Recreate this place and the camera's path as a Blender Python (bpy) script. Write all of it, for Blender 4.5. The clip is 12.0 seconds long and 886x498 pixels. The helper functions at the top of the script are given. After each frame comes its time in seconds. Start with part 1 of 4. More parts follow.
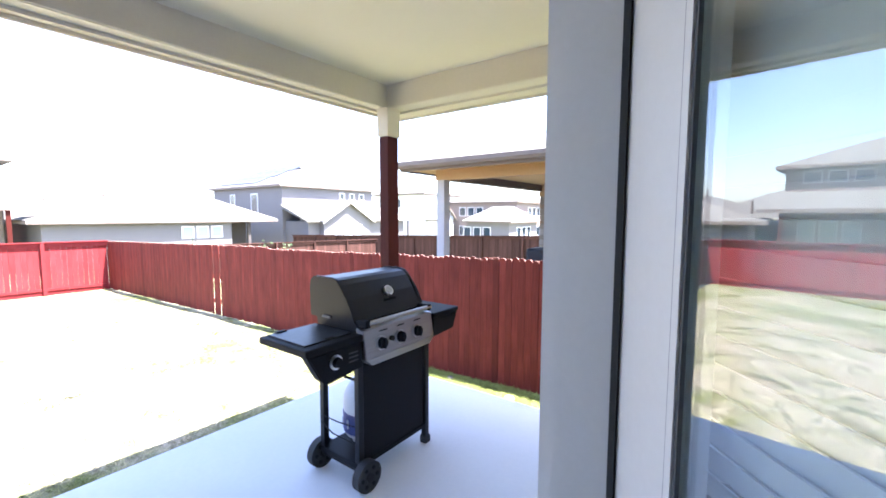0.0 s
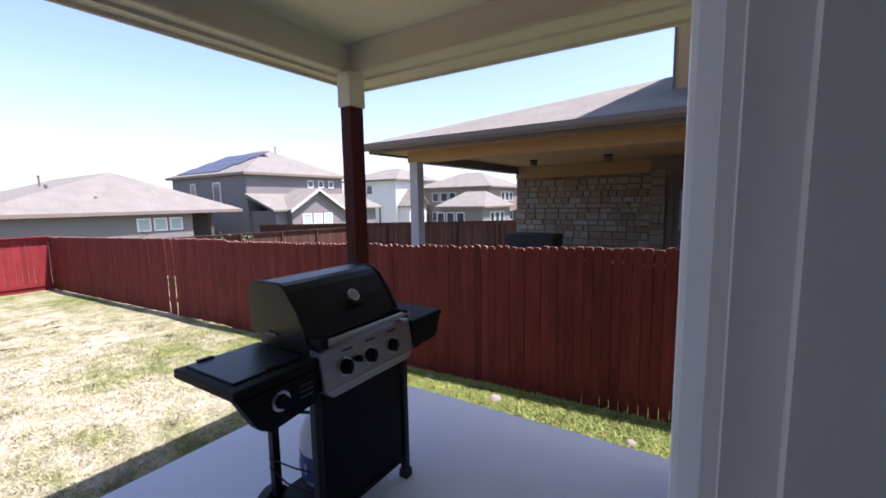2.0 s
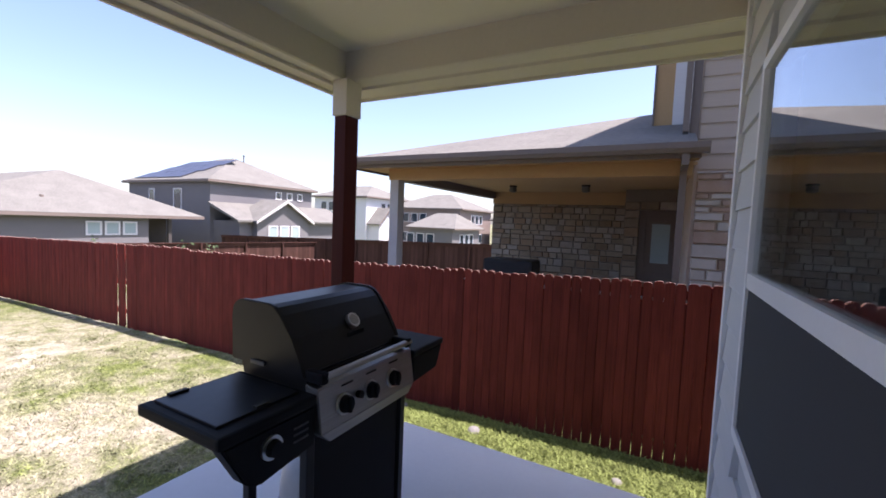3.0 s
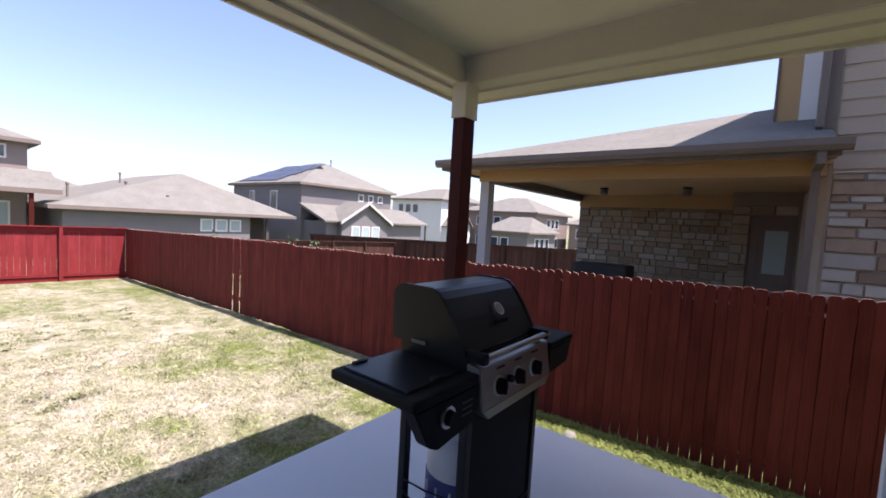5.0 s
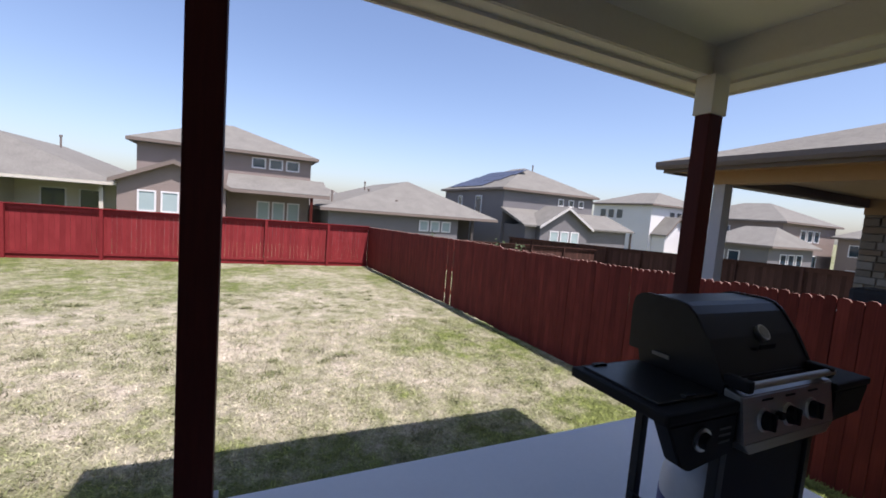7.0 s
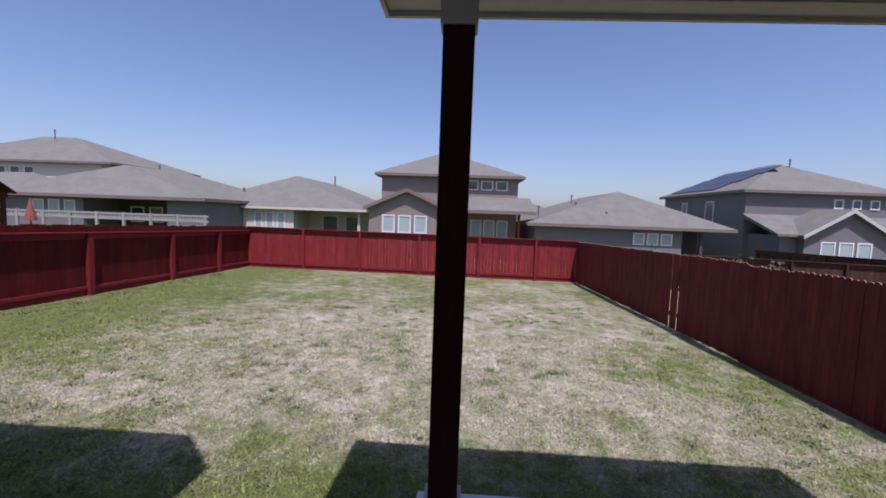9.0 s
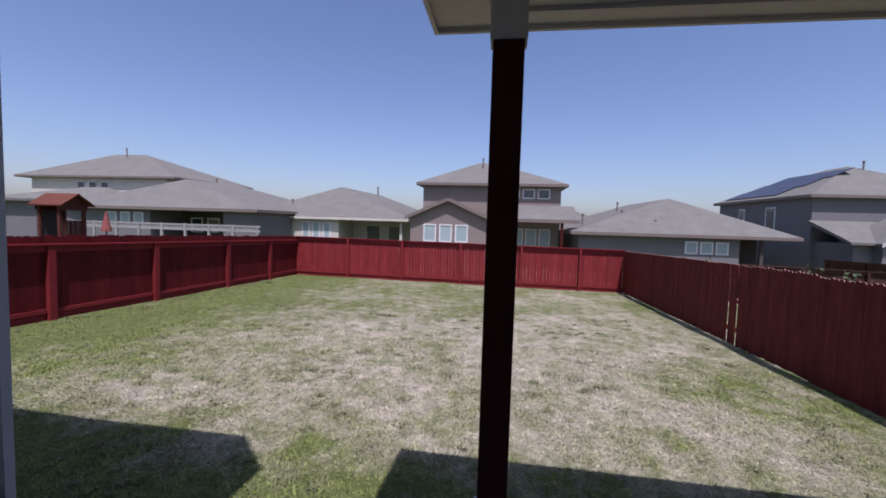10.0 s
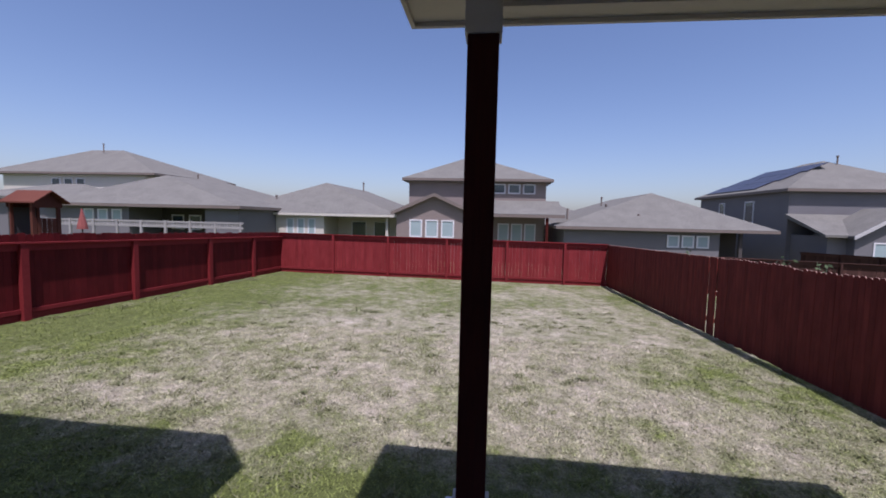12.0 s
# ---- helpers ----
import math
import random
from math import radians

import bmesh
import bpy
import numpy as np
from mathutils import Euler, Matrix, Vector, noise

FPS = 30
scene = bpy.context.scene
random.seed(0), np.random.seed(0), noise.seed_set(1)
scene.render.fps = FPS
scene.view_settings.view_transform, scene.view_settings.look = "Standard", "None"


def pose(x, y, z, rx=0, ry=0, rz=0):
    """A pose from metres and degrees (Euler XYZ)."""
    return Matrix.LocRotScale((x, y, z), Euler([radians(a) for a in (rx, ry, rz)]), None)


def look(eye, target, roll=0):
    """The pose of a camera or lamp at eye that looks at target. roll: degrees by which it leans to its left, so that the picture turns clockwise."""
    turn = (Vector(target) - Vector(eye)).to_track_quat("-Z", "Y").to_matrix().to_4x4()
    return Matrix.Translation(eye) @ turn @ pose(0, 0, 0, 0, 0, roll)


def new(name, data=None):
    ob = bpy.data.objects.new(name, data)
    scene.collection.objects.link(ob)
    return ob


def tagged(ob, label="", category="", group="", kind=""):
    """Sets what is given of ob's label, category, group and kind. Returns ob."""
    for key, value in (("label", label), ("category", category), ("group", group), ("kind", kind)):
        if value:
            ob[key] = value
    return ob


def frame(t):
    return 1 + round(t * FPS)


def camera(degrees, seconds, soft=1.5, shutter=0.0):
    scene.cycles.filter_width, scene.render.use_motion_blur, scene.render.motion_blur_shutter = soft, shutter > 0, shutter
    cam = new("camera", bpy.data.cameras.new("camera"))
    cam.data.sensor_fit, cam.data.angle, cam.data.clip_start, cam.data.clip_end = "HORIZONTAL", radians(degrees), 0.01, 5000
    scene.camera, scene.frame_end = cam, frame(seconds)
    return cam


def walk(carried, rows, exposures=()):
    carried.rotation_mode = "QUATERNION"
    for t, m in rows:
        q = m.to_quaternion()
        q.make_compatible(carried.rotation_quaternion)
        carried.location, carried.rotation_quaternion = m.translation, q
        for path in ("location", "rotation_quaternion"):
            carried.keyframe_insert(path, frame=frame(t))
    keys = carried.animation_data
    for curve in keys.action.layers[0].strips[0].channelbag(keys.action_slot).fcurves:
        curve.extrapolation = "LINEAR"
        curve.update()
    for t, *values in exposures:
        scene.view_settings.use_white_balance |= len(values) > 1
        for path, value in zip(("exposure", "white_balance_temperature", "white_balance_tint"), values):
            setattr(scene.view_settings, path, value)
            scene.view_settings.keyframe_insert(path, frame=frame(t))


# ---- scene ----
cam = camera(93.9, 12.0, soft=1.75)
METRES, EYE, TILT, LEAN, TURN = 1.68, 1.5, 0.0, 0.0, 36.4
ROWS = [
    (0.0, 0.0, 0.0, 0.0, 0.01, -4.73, -0.16),
    (0.5, 0.0114, 0.0522, -0.0107, 1.94, -4.91, -0.28),
    (1.0, 0.0217, 0.1278, -0.0055, 1.74, -5.77, -0.4),
    (1.5, 0.0157, 0.2206, -0.0095, 0.59, -6.18, 1.73),
    (2.0, -0.0146, 0.3187, -0.0125, -3.76, -6.67, 1.01),
    (2.5, -0.0565, 0.4014, -0.0127, -8.16, -3.86, -2.29),
    (4.5, -0.3014, 0.4178, -0.0528, -4.74, -4.21, -2.7),
    (5.0, -0.3185, 0.3965, -0.0528, 1.83, -3.76, -3.33),
    (5.5, -0.3432, 0.3814, -0.0573, 8.44, -4.28, -3.58),
    (6.0, -0.3631, 0.3553, -0.0584, 13.87, -4.45, -4.11),
    (6.5, -0.3880, 0.3315, -0.0591, 20.34, -4.9, -4.92),
    (7.0, -0.4100, 0.3060, -0.0578, 28.56, -5.02, -4.56),
    (7.5, -0.4270, 0.2842, -0.0557, 38.45, -4.56, -4.0),
    (9.5, -0.4524, 0.2296, -0.0322, 59.38, -4.3, -1.72),
    (10.0, -0.4545, 0.2162, -0.0285, 61.86, -3.62, -1.67),
    (10.5, -0.453, 0.2115, -0.0245, 63.08, -3.61, -1.27),
    (11.0, -0.4545, 0.2079, -0.025, 62.82, -3.42, -1.81),
    (11.5, -0.456, 0.2132, -0.0278, 62.34, -3.58, -2.21),
    (12.0, -0.4378, 0.2395, -0.0297, 60.03, -4.19, -1.32),
]
EXPOSURES = [(0.0, 3.35, 6150, 22), (0.5, 2.4, 6150, 22), (1.0, 1.82, 6200, 23), (1.5, 1.48, 6250, 25), (2.5, 1.43, 6300, 28), (5.5, 1.18, 6500, 26),
             (6.5, 0.88, 6400, 22), (7.5, 0.52, 6200, 22), (9.5, 0.06, 5850, 28), (12.0, 0.06, 5850, 28)]
walk(cam, [(t, pose(0, 0, EYE, TILT, LEAN, TURN) @ pose(METRES * x, METRES * y, METRES * z, 90 + pitch, roll, yaw)) for t, x, y, z, yaw, pitch, roll in ROWS], EXPOSURES)

# ---------------------------------------------------------------- world and sun
SUN_TO = Vector((1.5, 0.48, 3.45)).normalized()
world = bpy.data.worlds.new("sky")
scene.world = world
world.use_nodes = True
wn = world.node_tree.nodes
sky = wn.new("ShaderNodeTexSky")
sky.sky_type = "NISHITA"
sky.sun_disc = False
sky.sun_elevation = math.asin(SUN_TO.z)
sky.sun_rotation = math.atan2(SUN_TO.x, SUN_TO.y)
sky.air_density, sky.dust_density, sky.ozone_density = 1.0, 1.5, 2.2
wn["Background"].inputs["Strength"].default_value = 0.12
world.node_tree.links.new(sky.outputs[0], wn["Background"].inputs["Color"])
sun = new("sun", bpy.data.lights.new("sun", "SUN"))
sun.data.energy, sun.data.angle, sun.data.color = 5.0, radians(0.6), (1.0, 0.95, 0.88)
sun.matrix_world = look(SUN_TO * 60, (0, 0, 0))


# ---------------------------------------------------------------- materials
def surf(name, c1, c2, scale=8.0, rough=0.6, metal=0.0, bump=0.15, grain=(1, 1, 1), rnd=0.0, big=0.5, bigscale=0.7, island=False, spec=0.5, dist=0.01, rough2=None):
    """Two-scale procedural surface; rnd varies brightness from piece to piece."""
    m = bpy.data.materials.new(name)
    m.use_nodes = True
    nt = m.node_tree
    n, l = nt.nodes, nt.links
    b = n["Principled BSDF"]
    b.inputs["Metallic"].default_value = metal
    b.inputs["Specular IOR Level"].default_value = spec
    tc = n.new("ShaderNodeTexCoord")
    off = n.new("ShaderNodeVectorMath")
    off.operation = "ADD"
    l.new(tc.outputs["Object"], off.inputs[0])
    if island:
        r = n.new("ShaderNodeNewGeometry").outputs["Random Per Island"]
    else:
        r = n.new("ShaderNodeObjectInfo").outputs["Random"]
    if rnd:
        sc = n.new("ShaderNodeMath")
        sc.operation = "MULTIPLY"
        sc.inputs[1].default_value = 40.0
        l.new(r, sc.inputs[0])
        l.new(sc.outputs[0], off.inputs[1])
    mp = n.new("ShaderNodeMapping")
    mp.inputs["Scale"].default_value = grain
    l.new(off.outputs[0], mp.inputs["Vector"])
    n1 = n.new("ShaderNodeTexNoise")
    n1.inputs["Scale"].default_value, n1.inputs["Detail"].default_value, n1.inputs["Roughness"].default_value = scale, 6, 0.65
    l.new(mp.outputs[0], n1.inputs["Vector"])
    n2 = n.new("ShaderNodeTexNoise")
    n2.inputs["Scale"].default_value, n2.inputs["Detail"].default_value = bigscale, 3
    l.new(off.outputs[0], n2.inputs["Vector"])
    ramp = n.new("ShaderNodeMapRange")
    ramp.inputs["From Min"].default_value, ramp.inputs["From Max"].default_value = 0.3, 0.7
    mixv = n.new("ShaderNodeMix")
    mixv.inputs[0].default_value = big
    l.new(n1.outputs["Fac"], mixv.inputs["A"])
    l.new(n2.outputs["Fac"], mixv.inputs["B"])
    l.new(mixv.outputs[0], ramp.inputs["Value"])
    mc = n.new("ShaderNodeMix")
    mc.data_type = "RGBA"
    mc.inputs["A"].default_value, mc.inputs["B"].default_value = (*c1, 1), (*c2, 1)
    l.new(ramp.outputs[0], mc.inputs[0])
    col = mc.outputs["Result"]
    if rnd:
        hv = n.new("ShaderNodeHueSaturation")
        mr = n.new("ShaderNodeMapRange")
        mr.inputs["To Min"].default_value, mr.inputs["To Max"].default_value = 1 - rnd, 1 + rnd
        l.new(r, mr.inputs["Value"])
        l.new(mr.outputs[0], hv.inputs["Value"])
        l.new(col, hv.inputs["Color"])
        col = hv.outputs["Color"]
    l.new(col, b.inputs["Base Color"])
    rr = n.new("ShaderNodeMapRange")
    rr.inputs["To Min"].default_value, rr.inputs["To Max"].default_value = rough, (rough2 if rough2 is not None else min(1, rough + 0.15))
    l.new(n1.outputs["Fac"], rr.inputs["Value"])
    l.new(rr.outputs[0], b.inputs["Roughness"])
    if bump:
        bp = n.new("ShaderNodeBump")
        bp.inputs["Strength"].default_value, bp.inputs["Distance"].default_value = bump, dist
        l.new(n1.outputs["Fac"], bp.inputs["Height"])
        l.new(bp.outputs[0], b.inputs["Normal"])
    return m


def glass_mat(name, tint=(0.9, 0.95, 0.95), rough=0.0):
    m = bpy.data.materials.new(name)
    m.use_nodes = True
    n, l = m.node_tree.nodes, m.node_tree.links
    n.remove(n["Principled BSDF"])
    tr, gl, mix, fr = n.new("ShaderNodeBsdfTransparent"), n.new("ShaderNodeBsdfGlossy"), n.new("ShaderNodeMixShader"), n.new("ShaderNodeLayerWeight")
    tr.inputs["Color"].default_value = (*tint, 1)
    gl.inputs["Roughness"].default_value = rough
    fr.inputs["Blend"].default_value = 0.5
    pw, sc = n.new("ShaderNodeMath"), n.new("ShaderNodeMapRange")
    pw.operation = "POWER"
    pw.inputs[1].default_value = 3.0
    sc.inputs["To Min"].default_value, sc.inputs["To Max"].default_value = 0.115, 0.95
    l.new(fr.outputs["Facing"], pw.inputs[0])
    l.new(pw.outputs[0], sc.inputs["Value"])
    l.new(sc.outputs[0], mix.inputs[0])
    l.new(tr.outputs[0], mix.inputs[1])
    l.new(gl.outputs[0], mix.inputs[2])
    l.new(mix.outputs[0], n["Material Output"].inputs["Surface"])
    return m


def lawn_mat(name, blade=False):
    """Patchy lawn: green turf breaking into straw-coloured dry grass, by place."""
    m = bpy.data.materials.new(name)
    m.use_nodes = True
    n, l = m.node_tree.nodes, m.node_tree.links
    b = n["Principled BSDF"]
    b.inputs["Roughness"].default_value = 0.85
    b.inputs["Specular IOR Level"].default_value = 0.15
    tc = n.new("ShaderNodeTexCoord")
    def noise_(scale, detail, rough=0.6):
        t = n.new("ShaderNodeTexNoise")
        t.inputs["Scale"].default_value, t.inputs["Detail"].default_value, t.inputs["Roughness"].default_value = scale, detail, rough
        l.new(tc.outputs["Object"], t.inputs["Vector"])
        return t.outputs["Fac"]
    def rng(src, a, c, lo=0.0, hi=1.0):
        t = n.new("ShaderNodeMapRange")
        for k, v in (("From Min", a), ("From Max", c), ("To Min", lo), ("To Max", hi)):
            t.inputs[k].default_value = v
        l.new(src, t.inputs["Value"])
        return t.outputs[0]
    def math_(op, a, c):
        t = n.new("ShaderNodeMath")
        t.operation = op
        for i, v in enumerate((a, c)):
            if isinstance(v, float):
                t.inputs[i].default_value = v
            else:
                l.new(v, t.inputs[i])
        return t.outputs[0]
    sep = n.new("ShaderNodeSeparateXYZ")
    l.new(tc.outputs["Object"], sep.inputs[0])
    # the middle of the yard is worn; the strips near the fences and the patio stay green
    wob = math_("MULTIPLY", math_("SUBTRACT", noise_(0.45, 3), 0.5), 7.0)
    dx = math_("ABSOLUTE", math_("ADD", math_("ADD", sep.outputs["X"], wob), 8.4), 0.0)
    dy = math_("ABSOLUTE", math_("ADD", sep.outputs["Y"], 1.2), 0.0)
    worn = math_("MULTIPLY", rng(dx, 2.2, 5.0, 1.0, 0.0), rng(dy, 2.4, 6.2, 1.0, 0.0))
    f = math_("ADD", math_("MULTIPLY", noise_(0.5, 5), 0.75), math_("MULTIPLY", noise_(2.6, 6, 0.75), 0.9))
    f = math_("ADD", f, math_("MULTIPLY", worn, 0.15))
    f = math_("ADD", f, math_("MULTIPLY", noise_(22.0, 3, 0.7), 0.25))
    f = math_("SUBTRACT", f, math_("MULTIPLY", rng(math_("ADD", sep.outputs["X"], math_("MULTIPLY", wob, 0.4)), -5.0, -3.6), 0.34))
    f = math_("SUBTRACT", f, math_("MULTIPLY", rng(sep.outputs["Y"], -5.0, -8.5), 0.2))
    dry = rng(f, 0.85, 1.27)
    mc = n.new("ShaderNodeMix")
    mc.data_type = "RGBA"
    green, straw = ((0.20, 0.24, 0.072), (0.50, 0.45, 0.36)) if blade else ((0.11, 0.13, 0.042), (0.41, 0.365, 0.29))
    mc.inputs["A"].default_value, mc.inputs["B"].default_value = (*green, 1), (*straw, 1)
    l.new(dry, mc.inputs[0])
    mott = n.new("ShaderNodeHueSaturation")
    l.new(mc.outputs["Result"], mott.inputs["Color"])
    l.new(rng(noise_(5.5, 6, 0.75), 0.32, 0.68, 0.66, 1.24), mott.inputs["Value"])
    hv = n.new("ShaderNodeHueSaturation")
    l.new(mott.outputs["Color"], hv.inputs["Color"])
    if blade:
        src = n.new("ShaderNodeNewGeometry").outputs["Random Per Island"]
        l.new(rng(src, 0, 1, 0.6, 1.25), hv.inputs["Value"])
    else:
        l.new(rng(noise_(60.0, 4, 0.8), 0.3, 0.7, 0.6, 1.4), hv.inputs["Value"])
        bp = n.new("ShaderNodeBump")
        bp.inputs["Strength"].default_value, bp.inputs["Distance"].default_value = 0.6, 0.04
        l.new(noise_(35.0, 5, 0.8), bp.inputs["Height"])
        l.new(bp.outputs[0], b.inputs["Normal"])
    l.new(hv.outputs["Color"], b.inputs["Base Color"])
    return m


LAWN, BLADE = lawn_mat("lawn_soil"), lawn_mat("grass_blades", True)
CONCRETE = surf("concrete", (0.64, 0.655, 0.67), (0.72, 0.73, 0.735), 30, 0.75, bump=0.12, big=0.6, bigscale=1.3, dist=0.004)
TAN = surf("tan_trim_paint", (0.60, 0.545, 0.45), (0.66, 0.60, 0.50), 40, 0.55, bump=0.05, big=0.5, dist=0.002)
CEIL = surf("patio_ceiling_board", (0.66, 0.60, 0.49), (0.71, 0.65, 0.54), 25, 0.6, bump=0.05, big=0.7, dist=0.002)
SIDING = surf("grey_siding_paint", (0.51, 0.52, 0.53), (0.57, 0.58, 0.59), 14, 0.6, bump=0.2, grain=(1, 0.12, 4), rnd=0.03, dist=0.002, spec=0.12)
WHITE = surf("white_trim_paint", (0.70, 0.70, 0.70), (0.78, 0.78, 0.78), 60, 0.45, bump=0.04, big=0.6, bigscale=2.0, dist=0.001)
JAMB = surf("door_jamb_paint", (0.5, 0.49, 0.475), (0.56, 0.55, 0.535), 60, 0.45, bump=0.04, big=0.6, bigscale=3.0, dist=0.001)
RUBBER = surf("black_rubber", (0.012, 0.012, 0.013), (0.02, 0.02, 0.02), 60, 0.6, bump=0.1)
REDWOOD = surf("red_stained_post", (0.045, 0.0085, 0.0068), (0.075, 0.0140, 0.0098), 12, 0.5, bump=0.25, grain=(5, 5, 0.4), big=0.4, dist=0.003, spec=0.12)
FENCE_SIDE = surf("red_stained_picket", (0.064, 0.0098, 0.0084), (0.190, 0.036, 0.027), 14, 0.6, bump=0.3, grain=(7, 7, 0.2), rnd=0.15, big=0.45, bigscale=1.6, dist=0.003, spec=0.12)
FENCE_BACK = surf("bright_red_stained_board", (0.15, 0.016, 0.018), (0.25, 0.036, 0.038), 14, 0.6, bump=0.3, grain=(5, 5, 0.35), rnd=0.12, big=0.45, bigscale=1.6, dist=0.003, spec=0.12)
# darker copy of the red board stain, with the left fence's shade in it
FENCE_LEFT = surf("red_stained_board_shaded", (0.058, 0.006, 0.007), (0.125, 0.013, 0.014), 14, 0.6, bump=0.3, grain=(5, 5, 0.35), rnd=0.15, big=0.45, bigscale=1.6, dist=0.003, spec=0.12)
FENCE_RAIL = surf("red_stained_rail", (0.15, 0.016, 0.018), (0.22, 0.030, 0.032), 12, 0.6, bump=0.25, rnd=0.06, big=0.4, dist=0.003, spec=0.12)
FENCE_BROWN = surf("brown_fence_board", (0.045, 0.022, 0.018), (0.085, 0.042, 0.033), 10, 0.75, bump=0.3, grain=(5, 5, 0.4), rnd=0.25, dist=0.003, spec=0.12)
BLACKMETAL = surf("black_enamel", (0.006, 0.006, 0.007), (0.011, 0.011, 0.013), 25, 0.33, bump=0.04, spec=0.26, dist=0.001, rough2=0.44)
BLACKPLASTIC = surf("black_textured_steel", (0.005, 0.005, 0.006), (0.010, 0.010, 0.012), 180, 0.55, bump=0.25, spec=0.16, dist=0.001)
STEEL = surf("brushed_steel", (0.27, 0.26, 0.25), (0.42, 0.41, 0.395), 22, 0.34, metal=1.0, bump=0.05, grain=(1, 0.06, 6), dist=0.001)
CHROME = surf("chrome", (0.58, 0.58, 0.57), (0.68, 0.68, 0.67), 30, 0.24, metal=1.0, bump=0)
TANK = surf("tank_white_paint", (0.44, 0.45, 0.46), (0.53, 0.535, 0.545), 25, 0.4, bump=0.05)
TANKBLUE = surf("tank_blue_sleeve", (0.02, 0.03, 0.12), (0.035, 0.05, 0.18), 15, 0.4, bump=0.03)
SHINGLE = surf("grey_brown_shingles", (0.102, 0.100, 0.089), (0.212, 0.207, 0.186), 11, 0.85, bump=0.6, grain=(1, 1, 5), big=0.25, bigscale=1.1, dist=0.03, spec=0.12)
BROWNSIDE = surf("taupe_siding", (0.225, 0.185, 0.165), (0.255, 0.21, 0.19), 5, 0.75, bump=0.3, grain=(0.2, 0.2, 9), dist=0.01, spec=0.12)
GREYSIDE = surf("slate_grey_siding", (0.155, 0.15, 0.152), (0.18, 0.175, 0.178), 5, 0.75, bump=0.3, grain=(0.2, 0.2, 9), dist=0.01, spec=0.12)
CREAMSIDE = surf("cream_siding", (0.52, 0.49, 0.42), (0.57, 0.54, 0.47), 5, 0.75, bump=0.3, grain=(0.2, 0.2, 9), dist=0.01, spec=0.12)
WHITESIDE = surf("white_siding", (0.6, 0.6, 0.6), (0.66, 0.66, 0.66), 5, 0.7, bump=0.3, grain=(0.2, 0.2, 9), dist=0.01)
FASCIA = surf("brown_fascia_paint", (0.165, 0.135, 0.115), (0.205, 0.17, 0.147), 20, 0.55, bump=0.05, spec=0.12)
GOLD = surf("ochre_soffit_paint", (0.42, 0.275, 0.135), (0.48, 0.325, 0.17), 25, 0.65, bump=0.05, spec=0.12)
BEIGE_SIDING = surf("beige_lap_siding", (0.42, 0.345, 0.275), (0.47, 0.39, 0.315), 12, 0.65, bump=0.2, grain=(0.15, 1, 4), rnd=0.04, dist=0.003, spec=0.12)
STONES = [surf("cream_limestone", (0.27, 0.235, 0.19), (0.40, 0.36, 0.305), 9, 0.85, bump=0.6, rnd=0.12, dist=0.02, spec=0.12),
          surf("brown_limestone", (0.20, 0.14, 0.09), (0.32, 0.24, 0.165), 9, 0.85, bump=0.6, rnd=0.14, dist=0.02, spec=0.12)]
STONE = surf("tan_limestone", (0.215, 0.175, 0.125), (0.35, 0.295, 0.225), 9, 0.85, bump=0.6, rnd=0.15, dist=0.02, spec=0.12)
WHITE_STONES = [surf("white_limestone", (0.40, 0.375, 0.345), (0.54, 0.515, 0.48), 7, 0.85, bump=0.6, rnd=0.1, dist=0.02, spec=0.12),
                surf("russet_limestone", (0.22, 0.145, 0.105), (0.42, 0.33, 0.27), 5, 0.85, bump=0.6, rnd=0.15, dist=0.02, spec=0.12)]
MORTAR = surf("pale_mortar", (0.20, 0.175, 0.145), (0.27, 0.24, 0.205), 30, 0.9, bump=0.3, spec=0.12)
PANE = glass_mat("clear_pane")
FARPANE = surf("dark_far_pane", (0.02, 0.035, 0.05), (0.03, 0.05, 0.065), 2, 0.05, bump=0, spec=0.8, rough2=0.08)
BLIND = surf("pale_window_blind", (0.28, 0.36, 0.36), (0.34, 0.42, 0.42), 6, 0.35, bump=0.1, grain=(0.1, 0.1, 14), rough2=0.45)
SCREEN = surf("charcoal_insect_screen", (0.03, 0.032, 0.036), (0.04, 0.042, 0.046), 300, 0.8, bump=0.2, dist=0.001)
INTERIOR = surf("interior_wall_paint", (0.5, 0.48, 0.44), (0.55, 0.53, 0.49), 30, 0.7, bump=0.05)
PLANK = surf("dark_floor_plank", (0.08, 0.06, 0.05), (0.13, 0.10, 0.08), 8, 0.4, bump=0.1, grain=(0.3, 6, 1), rnd=0.2)
SLAT = surf("white_blind_slat", (0.50, 0.50, 0.49), (0.57, 0.57, 0.56), 30, 0.4, bump=0.05, dist=0.001)
GASKET = surf("grey_gasket", (0.06, 0.062, 0.07), (0.09, 0.092, 0.10), 40, 0.5, bump=0.05, dist=0.001)
ENDGRAIN = surf("weathered_end_grain", (0.25, 0.14, 0.12), (0.37, 0.24, 0.205), 40, 0.8, bump=0.3, rnd=0.2, dist=0.002, spec=0.12)
# dark posts and pole; on recessed walls this colour stands for shade
DARK = surf("dark_brown_and_recess_shade", (0.05, 0.045, 0.04), (0.07, 0.06, 0.055), 6, 0.8, bump=0.1)
SOLAR = surf("solar_cell_glass", (0.035, 0.037, 0.055), (0.05, 0.052, 0.075), 4, 0.3, bump=0, spec=0.5, rough2=0.38)
CEDAR = surf("cedar_play_wood", (0.085, 0.03, 0.02), (0.14, 0.05, 0.035), 12, 0.7, bump=0.3, grain=(5, 5, 0.5), rnd=0.2, spec=0.12)
VINYL = surf("white_vinyl", (0.42, 0.41, 0.39), (0.49, 0.48, 0.46), 10, 0.5, bump=0.05)
